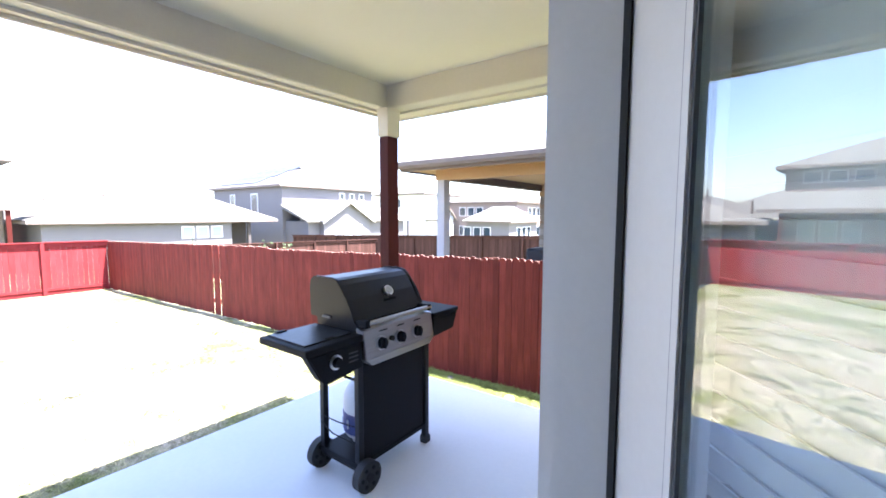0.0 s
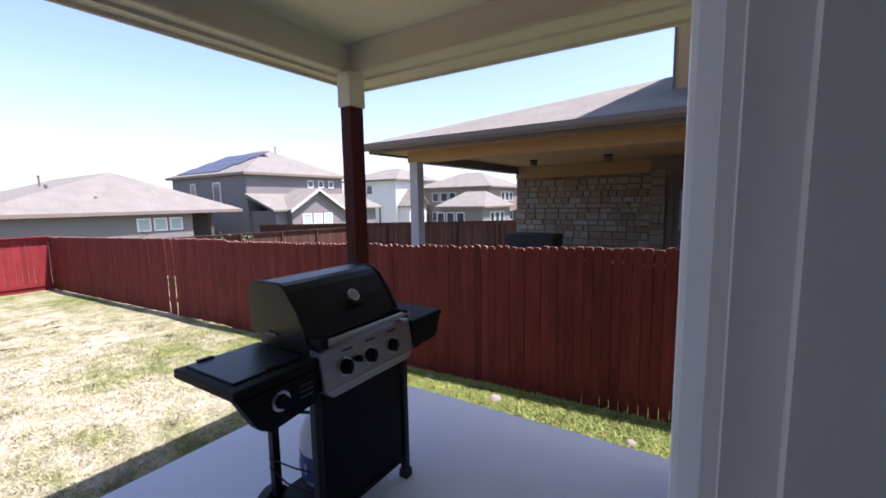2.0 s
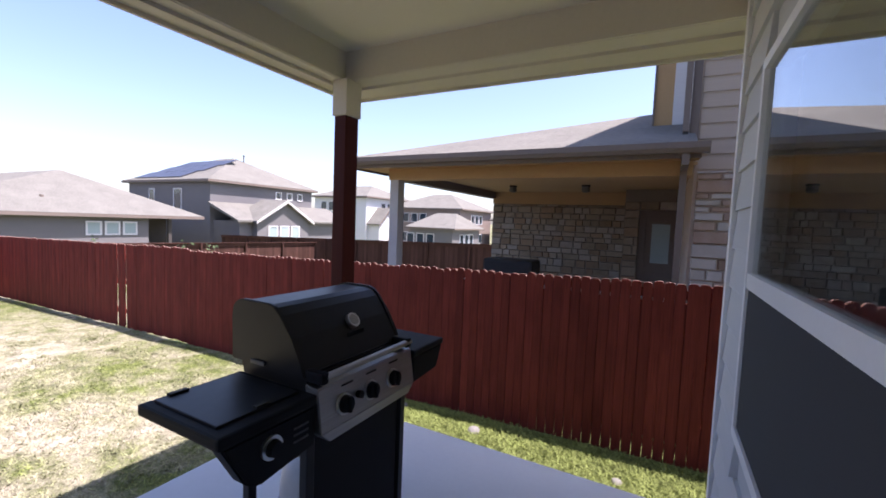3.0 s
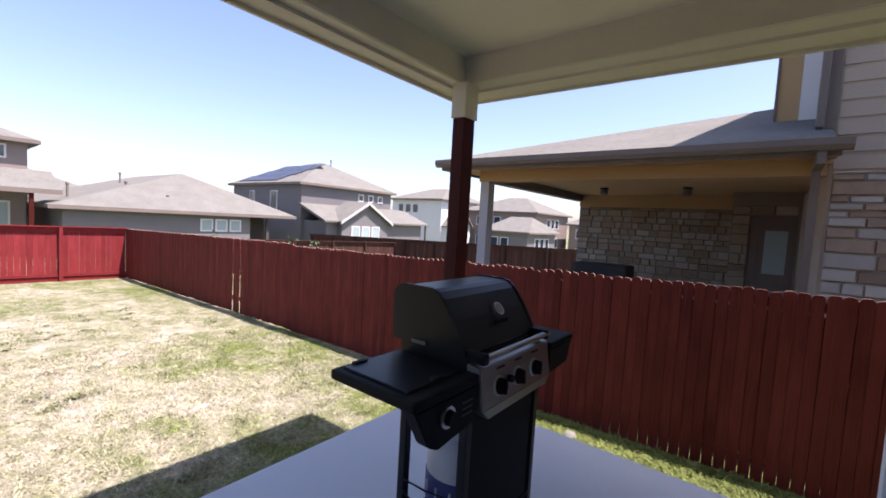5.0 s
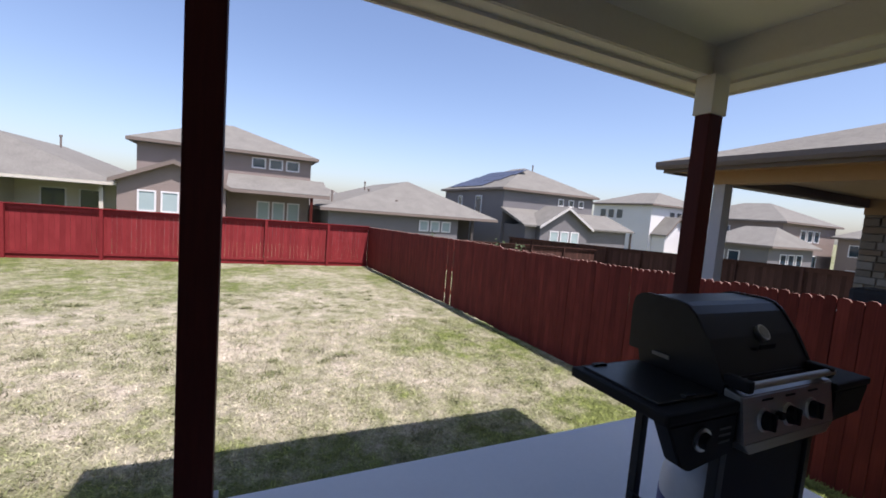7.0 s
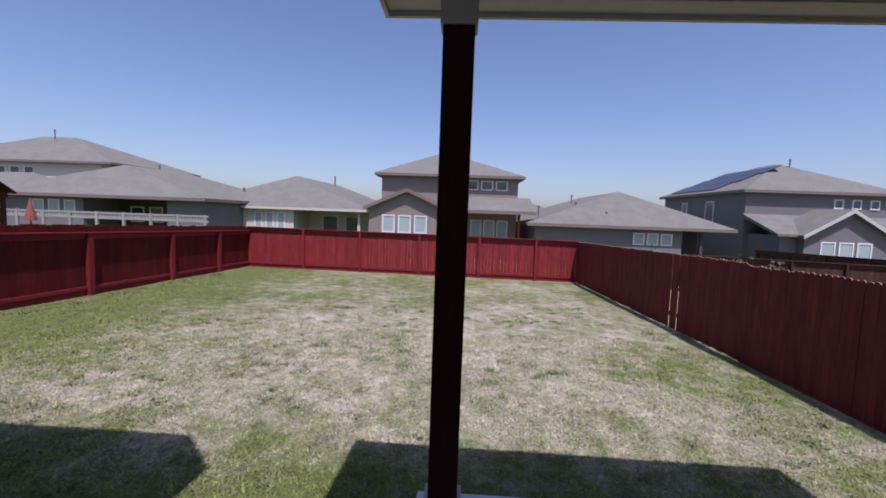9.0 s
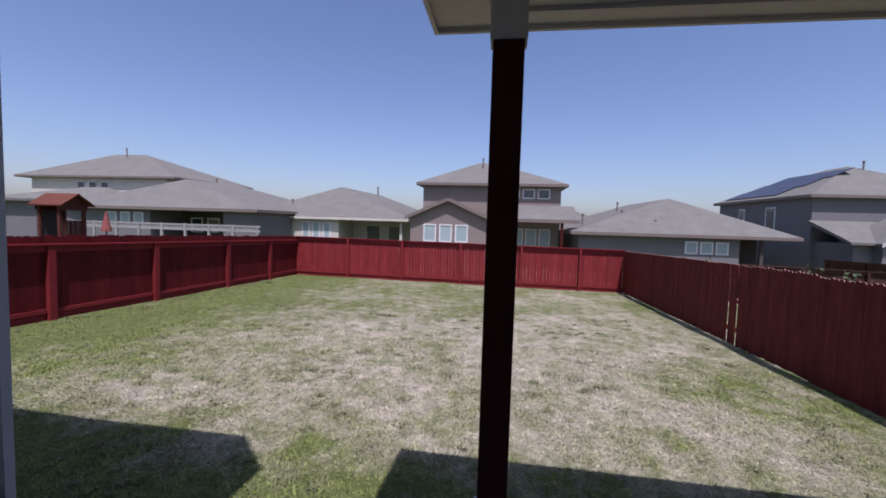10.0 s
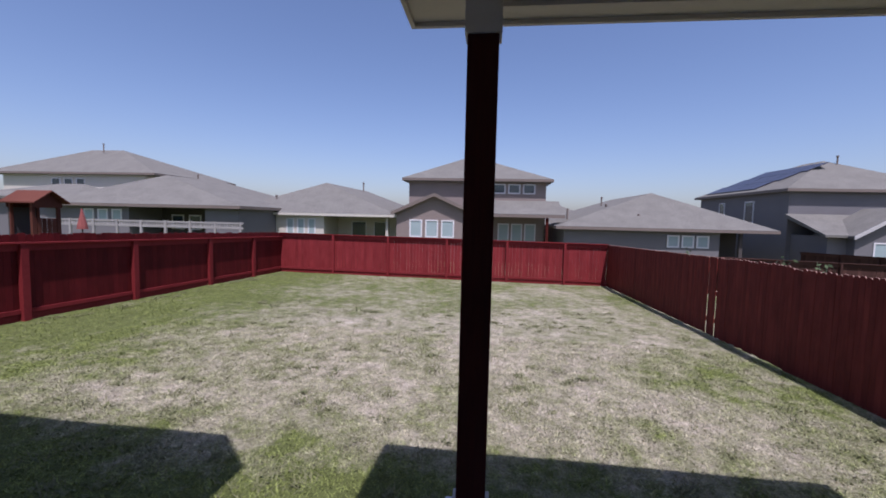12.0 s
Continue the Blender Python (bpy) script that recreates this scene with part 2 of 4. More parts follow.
RAILGREY = surf("weathered_grey_rail", (0.24, 0.23, 0.215), (0.34, 0.325, 0.305), 10, 0.7, bump=0.2, rnd=0.1)
REDCLOTH = surf("faded_red_canvas", (0.22, 0.06, 0.05), (0.28, 0.08, 0.07), 20, 0.8, bump=0.2)
ROCK = surf("grey_rock", (0.14, 0.135, 0.12), (0.22, 0.21, 0.19), 12, 0.9, bump=0.5)
WEED = surf("weed_leaf", (0.045, 0.075, 0.03), (0.085, 0.12, 0.05), 15, 0.7, bump=0.1, island=True, rnd=0.3)

# ---------------------------------------------------------------- builders
WM = {}


def thing(name, loc, label="", category="", group="", kind=""):
    ob = new(name)
    ob.location = loc
    WM[ob] = Matrix.Translation(loc)
    return tagged(ob, label, category, group, kind)


def part(name, bm, material, parent=None, label="", smooth=False, mesh=None, at=None):
    """One mesh object, in world coordinates, under a thing or a part."""
    if mesh is None:
        mesh = bpy.data.meshes.new(name)
        bmesh.ops.recalc_face_normals(bm, faces=bm.faces)
        bm.to_mesh(mesh)
        bm.free()
        mesh.materials.append(material)
        if smooth:
            for p in mesh.polygons:
                p.use_smooth = True
    ob = new(name, mesh)
    basis = at if at is not None else Matrix.Identity(4)
    WM[ob] = basis
    if parent is not None:
        ob.parent = parent
        ob.matrix_parent_inverse = WM[parent].inverted()
    ob.matrix_basis = basis
    if label:
        ob["label"] = label
    return ob


def box(x0, x1, y0, y1, z0, z1, bevel=0.0, bm=None):
    own = bm is None
    bm = bm or bmesh.new()
    v = [bm.verts.new((x, y, z)) for x in (x0, x1) for y in (y0, y1) for z in (z0, z1)]
    fs = [bm.faces.new([v[i] for i in q]) for q in ((0, 1, 3, 2), (4, 6, 7, 5), (0, 4, 5, 1), (2, 3, 7, 6), (0, 2, 6, 4), (1, 5, 7, 3))]
    if bevel and own:
        bmesh.ops.bevel(bm, geom=bm.edges[:], offset=bevel, segments=2, affect="EDGES", profile=0.6)
    return bm


def boxes(*rows):
    bm = bmesh.new()
    for r in rows:
        box(*r, bm=bm)
    return bm


def prism(profile, axis, a, b, bevel=0.0):
    """Extrude a closed profile along an axis from a to b. Profile gives the other two coordinates in order."""
    bm = bmesh.new()
    def place(p, t):
        return {"x": (t, p[0], p[1]), "y": (p[0], t, p[1]), "z": (p[0], p[1], t)}[axis]
    lo, hi = [bm.verts.new(place(p, a)) for p in profile], [bm.verts.new(place(p, b)) for p in profile]
    bm.faces.new(lo)
    bm.faces.new(hi[::-1])
    k = len(profile)
    for i in range(k):
        bm.faces.new((lo[i], lo[(i + 1) % k], hi[(i + 1) % k], hi[i]))
    if bevel:
        bmesh.ops.bevel(bm, geom=bm.edges[:], offset=bevel, segments=2, affect="EDGES")
    return bm


def tube(a, b, r, r2=None, seg=14, bm=None):
    bm = bm or bmesh.new()
    a, b = Vector(a), Vector(b)
    q = (b - a).to_track_quat("Z", "Y").to_matrix().to_4x4()
    bmesh.ops.create_cone(bm, cap_ends=True, segments=seg, radius1=r, radius2=r if r2 is None else r2, depth=(b - a).length, matrix=Matrix.Translation((a + b) / 2) @ q)
    return bm


def lathe(profile, centre, seg=28):
    bm = bmesh.new()
    rings = []
    for r, z in profile:
        rings.append([bm.verts.new((centre[0] + r * math.cos(2 * math.pi * i / seg), centre[1] + r * math.sin(2 * math.pi * i / seg), centre[2] + z)) for i in range(seg)])
    for p, q in zip(rings, rings[1:]):
        for i in range(seg):
            bm.faces.new((p[i], p[(i + 1) % seg], q[(i + 1) % seg], q[i]))
    bm.faces.new(rings[0][::-1])
    bm.faces.new(rings[-1])
    return bm


def wire(pts, r, bm=None):
    bm = bm or bmesh.new()
    for a, b in zip(pts, pts[1:]):
        tube(a, b, r, seg=6, bm=bm)
    return bm


def ground_z(x, y):
    cx, cy = min(max(x, -46), 12), min(max(y, -14), 34)
    z = -0.80 + 0.028 * cx + 0.008 * (5 - min(cy, 5)) - 0.02 * max(cy - 6, 0)
    return z


# ---------------------------------------------------------------- ground and patio slab
def axis_steps(lo, hi, step, far):
    vals = list(np.arange(lo, hi + 0.01, step))
    out = [lo - d for d in far][::-1] + vals + [hi + d for d in far]
    return out


gx = axis_steps(-24, 8, 0.5, (3, 8, 16, 30, 60, 140, 400, 1200, 2800))
gy = axis_steps(-14, 10, 0.5, (3, 8, 16, 30, 60, 140, 400, 1200, 2800))
gv, gf = [], []
for x in gx:
    for y in gy:
        gv.append((x, y, ground_z(x, y) + 0.03 * (noise.noise((x * 0.6, y * 0.6, 3)))))
for i in range(len(gx) - 1):
    for j in range(len(gy) - 1):
        k = i * len(gy) + j
        gf.append((k, k + len(gy), k + len(gy) + 1, k + 1))
gm = bpy.data.meshes.new("ground")
gm.from_pydata(gv, [], gf)
gm.materials.append(LAWN)
for p in gm.polygons:
    p.use_smooth = True
tagged(new("ground", gm), "patchy green and straw-coloured lawn sloping down gently", "lawn", kind="structure")
tagged(part("patio_slab", box(-2.90, -0.33, -0.30, 2.95, -1.0, 0.0, 0.012), CONCRETE), "smooth pale grey concrete patio slab", "patio", kind="structure")

# ---------------------------------------------------------------- own house: walls, openings, roof
WX = -0.318            # outer face of the patio wall
DY0, DY1, DZ = -0.145, 0.775, 2.06     # door opening
NY0, NY1, NZ0, NZ1 = 1.085, 2.37, 0.70, 2.10   # window opening
wall = part("wall_west", boxes((-0.300, -0.175, -1.72, DY0, 0, 2.72), (-0.300, -0.175, DY0, DY1, DZ, 2.72), (-0.300, -0.175, DY1, NY0, 0, 2.72),
                               (-0.300, -0.175, NY0, NY1, 0, NZ0), (-0.300, -0.175, NY0, NY1, NZ1, 2.72), (-0.300, -0.175, NY1, 2.86, 0, 2.72),
                               (-0.300, -0.175, -1.72, 2.86, -1.2, 0)), SIDING)
tagged(wall, "pale grey lap-siding house wall with door and window", "wall", kind="structure")
tagged(part("wall_north", boxes((-0.175, 6.0, 2.73, 2.86, -1.2, 2.72)), SIDING), "pale grey side wall of the house", "wall", kind="structure")
# unseen far wall; its opening is added to let daylight into the room
tagged(part("wall_inner", boxes((5.9, 6.0, -1.7, -1.2, 0, 2.72), (5.9, 6.0, 2.2, 2.73, 0, 2.72), (5.9, 6.0, -1.2, 2.2, 0, 0.3), (5.9, 6.0, -1.2, 2.2, 2.4, 2.72), (-0.175, 5.9, -1.7, -1.6, 0, 2.72)), INTERIOR), "plain inner room wall with an added opening for daylight", "wall", kind="structure")
tagged(part("floor", boxes((-0.312, 6.0, -1.7, 2.73, -0.06, -0.004)), PLANK), "dark wood floor inside the room", "floor", kind="structure")
tagged(part("ceiling", boxes((-0.175, 6.0, -1.7, 2.73, 2.724, 2.78)), INTERIOR), "plain room ceiling", "ceiling", kind="structure")
bay = part("wall_bay", boxes((-1.91, -0.312, -1.88, -1.74, -1.2, 4.15), (-1.91, -1.77, -9.0, -1.88, -1.2, 4.15)), SIDING)
tagged(bay, "pale grey siding wall of the projecting bay", "wall", kind="structure")


def lap(parent, y0, y1, z, x=WX, h=0.175):
    part("siding_board", prism([(x + 0.02, z), (x - 0.013, z), (x - 0.011, z + 0.004), (x + 0.002, z + h), (x + 0.02, z + h)], "y", y0, y1), SIDING, parent)


TW = 0.133   # casing width
z = -0.35
while z < 2.66:
    spans = [(-1.72, 2.81)]
    for a, b, lo, hi in ((DY0 - 0.065, DY1 + 0.065, -0.4, DZ + 0.06), (NY0 - TW, NY1 + 0.003, NZ0 - 0.003, NZ1 + 0.003)):
        if z + 0.175 > lo and z < hi:
            spans = [s for p, q in spans for s in ((p, min(q, a)), (max(p, b), q)) if s[1] - s[0] > 0.02]
    for p, q in spans:
        lap(wall, p, q, z)
    z += 0.175
z = -1.0
while z < 2.66:
    # boards of the bay wall, facing the patio
    part("siding_board", prism([(-1.745, z), (-1.722, z), (-1.724, z + 0.004), (-1.738, z + 0.175), (-1.745, z + 0.175)], "x", -1.90, -0.34), SIDING, bay)
    z += 0.175
tagged(part("trim_corner", boxes((WX - 0.022, WX + 0.016, 2.82, 2.885, -1.0, 2.7), (WX + 0.016, WX + 0.1, 2.862, 2.885, -1.0, 2.7)), WHITE), "white corner board at the house corner", "trim", kind="structure")
tagged(part("trim_bay", boxes((-1.93, -1.90, -1.74, -1.717, -1.2, 4.15), (-1.93, -1.91, -1.84, -1.74, -1.2, 4.15)), SIDING), "grey corner board of the bay", "trim", kind="structure")

# door casing, jamb and the leaf standing ajar
door = thing("door_1", (-0.27, 0.4, 0), "white glazed patio door standing ajar", "door", kind="structure")
part("casing", boxes((WX - 0.016, WX + 0.02, DY1 + 0.025, DY1 + 0.065, 0, DZ + 0.06), (WX - 0.016, WX + 0.02, DY0 - 0.065, DY0 - 0.025, 0, DZ + 0.06), (WX - 0.016, WX + 0.02, DY0 - 0.025, DY1 + 0.025, DZ + 0.025, DZ + 0.06)), JAMB, door)
part("casing_step", boxes((WX - 0.004, WX + 0.03, DY1 - 0.006, DY1 + 0.025, 0, DZ + 0.025), (WX - 0.004, WX + 0.03, DY0 - 0.025, DY0 + 0.006, 0, DZ + 0.025), (WX - 0.004, WX + 0.03, DY0 + 0.006, DY1 - 0.006, DZ, DZ + 0.025)), JAMB, door)
part("jamb", boxes((-0.288, -0.182, DY1 - 0.03, DY1 + 0.006, 0, DZ), (-0.288, -0.182, DY0 - 0.006, DY0 + 0.03, 0, DZ), (-0.288, -0.182, DY0 + 0.03, DY1 - 0.03, DZ - 0.03, DZ)), JAMB, door)
part("weatherstrip", boxes((-0.181, -0.170, DY1 - 0.036, DY1 - 0.004, 0, DZ - 0.03)), RUBBER, door, "black weatherstrip")
part("threshold", boxes((-0.34, -0.18, DY0 + 0.03, DY1 - 0.03, 0, 0.02)), STEEL, door, "metal threshold")
LEAF = Matrix.Translation((-0.168, DY1 - 0.029, 0)) @ Matrix.Rotation(radians(40.5), 4, "Z")
LW, LT = 0.86, 0.042


def leaf_part(name, rows, mat, parent=door, bevel=0.004, label=""):
    bm = boxes(*rows)
    bmesh.ops.transform(bm, matrix=LEAF, verts=bm.verts)
    return part(name, bm, mat, parent, label)


leaf = leaf_part("leaf", [(0, LT, -0.137, 0, 0.02, 2.02), (0, LT, -LW, -LW + 0.137, 0.02, 2.02), (0, LT, -LW + 0.137, -0.137, 0.02, 0.24), (0, LT, -LW + 0.137, -0.137, 1.9, 2.02)], JAMB)
leaf_part("glazing_bead", [(-0.005, LT + 0.008, -0.157, -0.143, 0.24, 1.9), (-0.005, LT + 0.008, -LW + 0.143, -LW + 0.157, 0.24, 1.9),
                           (-0.005, LT + 0.008, -LW + 0.157, -0.157, 0.24, 0.265), (-0.005, LT + 0.008, -LW + 0.157, -0.157, 1.875, 1.9)], JAMB, leaf)
leaf_part("groove", [(-0.002, LT + 0.002, -0.143, -0.1375, 0.245, 1.895), (-0.002, LT + 0.002, -LW + 0.1375, -LW + 0.143, 0.245, 1.895)], GASKET, leaf, label="dark groove round the glazing")
leaf_part("spacer", [(-0.001, 0.006, -0.162, -0.1575, 0.265, 1.875), (-0.001, 0.006, -LW + 0.1575, -LW + 0.162, 0.265, 1.875)], GASKET, leaf, label="dark glazing gasket")
pane = leaf_part("pane", [(0.008, 0.014, -LW + 0.158, -0.158, 0.265, 1.875)], PANE, leaf)
pane.visible_shadow = False
# closed slat blind hung on the room side of the leaf
leaf_part("blind_headrail", [(LT + 0.016, LT + 0.07, -LW + 0.10, -0.10, 1.89, 1.94)], SLAT, leaf)
for k in range(39):
    bm = box(-0.024, 0.024, -LW + 0.105, -0.105, -0.0014, 0.0014)
    bmesh.ops.transform(bm, matrix=LEAF @ Matrix.Translation((LT + 0.042, 0, 0.27 + k * 0.0415)) @ Matrix.Rotation(radians(72), 4, "Y"), verts=bm.verts)
    part("slat", bm, SLAT, leaf)

# window with mid rail and insect screen
win = thing("window_1", (WX, 1.8, NZ0), "white single-hung window with dark lower insect screen", "window", kind="structure")
part("casing", box(WX - 0.046, WX + 0.015, NY0 - 0.125, NY0, NZ0 - 0.03, NZ1 + 0.03, 0.008), WHITE, win)
FX = WX - 0.004
part("window_frame", boxes((FX - 0.012, FX + 0.06, NY0, NY0 + 0.03, NZ0, NZ1), (FX - 0.012, FX + 0.06, NY1 - 0.035, NY1, NZ0, NZ1), (FX - 0.012, FX + 0.06, NY0 + 0.03, NY1 - 0.035, NZ1 - 0.04, NZ1),
                           (FX - 0.012, FX + 0.06, NY0 + 0.03, NY1 - 0.035, NZ0, NZ0 + 0.04)), WHITE, win)
part("mid_rail", boxes((FX - 0.010, FX + 0.04, NY0 + 0.03, NY1 - 0.035, 1.27, 1.325)), WHITE, win)
up = part("pane", boxes((FX + 0.004, FX + 0.010, NY0 + 0.03, NY1 - 0.035, 1.325, NZ1 - 0.04)), PANE, win)
up.visible_shadow = False
part("insect_screen", boxes((FX - 0.002, FX + 0.004, NY0 + 0.03, NY1 - 0.035, NZ0 + 0.04, 1.27)), SCREEN, win, "charcoal insect screen")
# added plain sheet that makes the room behind the glass read dark
part("blind", boxes((FX + 0.10, FX + 0.11, NY0, NY1, NZ0, NZ1)), DARK, win, "dark sheet behind the glass")

# patio roof: ceiling, beams, soffit, fascia, roof sheet
tagged(part("ceiling_patio", boxes((-2.825, WX, -0.16, 2.93, 2.72, 2.76)), CEIL), "tan painted flat patio ceiling", "ceiling", kind="structure")
tagged(part("trim_front_beam", boxes((-2.925, -2.825, -0.26, 3.08, 2.50, 2.80)), TAN), "tan painted boxed front beam", "beam", kind="structure")
tagged(part("trim_side_beam", boxes((-2.825, WX, 2.93, 3.08, 2.50, 2.80)), TAN), "tan painted boxed side beam", "beam", kind="structure")
tagged(part("trim_inner_beam", boxes((-2.825, WX, -0.26, -0.16, 2.50, 2.80)), TAN), "tan painted boxed inner beam", "beam", kind="structure")
tagged(part("trim_frieze", boxes((-2.965, -2.925, -0.30, 3.12, 2.478, 2.80), (-2.925, 3.0, 3.08, 3.12, 2.478, 2.80), (-2.925, WX, -0.30, -0.26, 2.478, 2.80)), TAN), "narrow tan frieze moulding", "trim", kind="structure")
tagged(part("trim_soffit", boxes((-3.25, -2.975, -0.57, 3.51, 2.565, 2.58), (-2.975, 3.0, 3.12, 3.51, 2.565, 2.58), (-2.975, WX, -0.57, -0.30, 2.565, 2.58), (WX, 3.0, 2.89, 3.08, 2.565, 2.58)), TAN), "tan soffit boards under the patio eave", "soffit", kind="structure")
tagged(part("trim_fascia", boxes((-3.275, -3.25, -0.595, 3.535, 2.54, 2.68), (-3.25, 3.0, 3.51, 3.535, 2.54, 2.68), (-3.25, WX, -0.595, -0.57, 2.54, 2.68)), TAN), "tan painted fascia board", "fascia", kind="structure")


def sheet(name, corners, thick, mat, parent=None, label=""):
    bm = bmesh.new()
    top = [bm.verts.new(c) for c in corners]
    low = [bm.verts.new((c[0], c[1], c[2] - thick)) for c in corners]
    bm.faces.new(top)
    bm.faces.new(low[::-1])
    k = len(corners)
    for i in range(k):
        bm.faces.new((top[i], top[(i + 1) % k], low[(i + 1) % k], low[i]))
    return part(name, bm, mat, parent, label)


tagged(sheet("roof_patio", [(-3.30, -0.62, 2.70), (-3.30, 3.56, 2.70), (3.0, 3.56, 4.0), (3.0, -0.62, 4.0)], 0.03, SHINGLE), "brown shingle roof over the patio", "roof", kind="structure")
tagged(sheet("roof_bay", [(-2.55, -9.0, 4.22), (-2.55, -2.08, 4.22), (-2.05, -1.58, 4.22), (WX, -1.55, 4.22), (WX, -9.0, 4.22)], 0.05, SHINGLE), "brown shingle roof over the bay", "roof", kind="structure")
# out of view; its height is set to block sun from the bay wall
tagged(part("roof_house", boxes((WX, 9.0, -9.0, 2.87, 2.8, 6.0)), SHINGLE), "unseen upper block of the house, raised to shade the bay wall", "roof", kind="structure")

tagged(part("trim_bed_mould", boxes((-2.825, -2.811, -0.146, 2.916, 2.504, 2.545), (-2.825, WX, 2.916, 2.93, 2.504, 2.545), (-2.811, WX, -0.16, -0.146, 2.504, 2.545)), TAN), "narrow tan moulding along the foot of the beams", "trim", kind="structure")
tagged(part("trim_drip_edge", boxes((-3.292, -3.277, -0.61, 3.55, 2.62, 2.69), (-3.277, 3.0, 3.537, 3.55, 2.62, 2.69), (-3.277, WX, -0.61, -0.597, 2.62, 2.69)), FASCIA), "thin brown metal drip edge", "trim", kind="structure")
# porch posts
def porch_post(x, y, zc):
    t = thing("porch_post", (x, y, 0), "dark red-brown stained square wooden porch post with tan capital", "post", "porch posts")
    h, d = 0.072, 0.056
    part("shaft", box(x - d, x + d, y - h, y + h, 0.03, zc, 0.006), REDWOOD, t)
    part("capital", box(x - d - 0.012, x + d + 0.012, y - h - 0.012, y + h + 0.012, zc, 2.5, 0.004), TAN, t, "tan capital box")
    part("base", box(x - d - 0.02, x + d + 0.02, y - h - 0.02, y + h + 0.02, 0.0, 0.05, 0.004), VINYL, t, "pale post base")


porch_post(-2.816, 2.94, 2.235)
porch_post(-2.816, -0.166, 2.285)

# ---------------------------------------------------------------- gas grill and propane tank
GREYWEAR = surf("worn_grey_metal", (0.12, 0.11, 0.10), (0.2, 0.19, 0.17), 40, 0.6, bump=0.1)


GREYPRINT = surf("grey_print", (0.06, 0.06, 0.06), (0.08, 0.08, 0.08))


def grill():
    g = thing("gas_grill", (-1.777, 1.74, 0), "black three-burner gas grill with steel control panel and side burner shelf", "grill")
    y0, y1 = 1.475, 2.045
    # cart
    part("door_panel", box(-1.662, -1.645, y0 + 0.03, y1 - 0.03, 0.14, 0.72, 0.006), BLACKPLASTIC, g, "black front panel")
    part("side_panel", box(-1.947, -1.666, y1 - 0.03, y1 - 0.012, 0.14, 0.72, 0.004), BLACKPLASTIC, g)
    part("bottom_shelf", box(-1.970, -1.64, y0 - 0.02, y1 + 0.01, 0.11, 0.14, 0.006), BLACKPLASTIC, g)
    for x, y, z in ((-1.655, y0 + 0.005, 0.09), (-1.955, y0 + 0.005, 0.09), (-1.655, y1 + 0.005, 0.03), (-1.955, y1 + 0.005, 0.03)):
        part("leg", box(x - 0.018, x + 0.018, y - 0.018, y + 0.018, z, 0.74, 0.004), BLACKMETAL, g)
    for x in (-1.655, -1.955):
        part("foot", box(x - 0.026, x + 0.026, y1 - 0.02, y1 + 0.032, 0.0, 0.05, 0.008), RUBBER, g)
    part("axle", tube((-1.984, y0 + 0.005, 0.085), (-1.61, y0 + 0.005, 0.085), 0.008), BLACKMETAL, g)
    for x in (-1.60, -1.992):
        w = part("wheel", tube((x - 0.024, y0 + 0.005, 0.085), (x + 0.024, y0 + 0.005, 0.085), 0.085, seg=32), RUBBER, g)
        part("hub", tube((x - 0.03, y0 + 0.005, 0.085), (x + 0.03, y0 + 0.005, 0.085), 0.026, seg=16), BLACKMETAL, w)
        for k in range(6):
            a = k * math.pi / 3
            c = (y0 + 0.005 + 0.052 * math.cos(a), 0.085 + 0.052 * math.sin(a))
            part("spoke_boss", tube((x - 0.027, *c), (x + 0.027, *c), 0.012, seg=8), BLACKPLASTIC, w)
    # firebox and lid
    part("firebox", prism([(-1.975, 0.72), (-2.025, 0.92), (-1.659, 0.92), (-1.673, 0.72)], "y", y0 + 0.01, y1 - 0.01, 0.008), BLACKMETAL, g)
    prof = [(-2.045, 0.915), (-2.05, 1.075), (-2.042, 1.115), (-2.018, 1.135), (-1.985, 1.142), (-1.855, 1.142), (-1.822, 1.134), (-1.792, 1.110), (-1.735, 1.035), (-1.695, 0.965), (-1.668, 0.915)]
    lid = part("lid", prism(prof, "y", y0 + 0.012, y1 - 0.012), BLACKMETAL, g)
    cx_, cz_ = -1.85, 0.99
    lip = [(cx_ + (px - cx_) * 1.035, cz_ + (pz - cz_) * 1.05) for px, pz in prof]
    for a, b in ((y0 - 0.006, y0 + 0.012), (y1 - 0.012, y1 + 0.006)):
        part("end_cap", prism(lip, "y", a, b, 0.004), BLACKMETAL, lid)
    part("lid_slot", boxes((-1.932, -1.859, y0 - 0.016, y0 - 0.011, 0.918, 0.932)), GREYWEAR, lid, "worn grey slot in the lid end")
    n = Vector((0.085, 0, 0.065)).normalized()
    c = Vector((-1.736, 1.79, 1.04))
    gauge = part("gauge", tube(c - n * 0.01, c + n * 0.016, 0.031, seg=28), CHROME, lid, "round steel thermometer")
    part("dial", tube(c + n * 0.012, c + n * 0.0175, 0.024, seg=24), surf("dial_face", (0.28, 0.27, 0.25), (0.34, 0.33, 0.3), 30, 0.4), gauge)
    part("badge", boxes((-1.697, -1.694, 1.72, 1.82, 0.995, 1.012)), BLACKPLASTIC, lid)
    handle = part("handle", tube((-1.60, y0 + 0.03, 0.92), (-1.60, y1 - 0.01, 0.92), 0.013, seg=16), STEEL, lid, "steel lid handle", smooth=False)
    for y in (y0 + 0.03, y1 - 0.02):
        part("handle_bracket", box(-1.673, -1.588, y - 0.03, y + 0.006, 0.897, 0.94, 0.01), BLACKPLASTIC, handle)
    # control panel, tilted face
    panel = part("control_panel", prism([(-1.64, 0.735), (-1.577, 0.735), (-1.60, 0.885), (-1.659, 0.895)], "y", y0 - 0.01, y1, 0.004), STEEL, g, "brushed steel control panel")
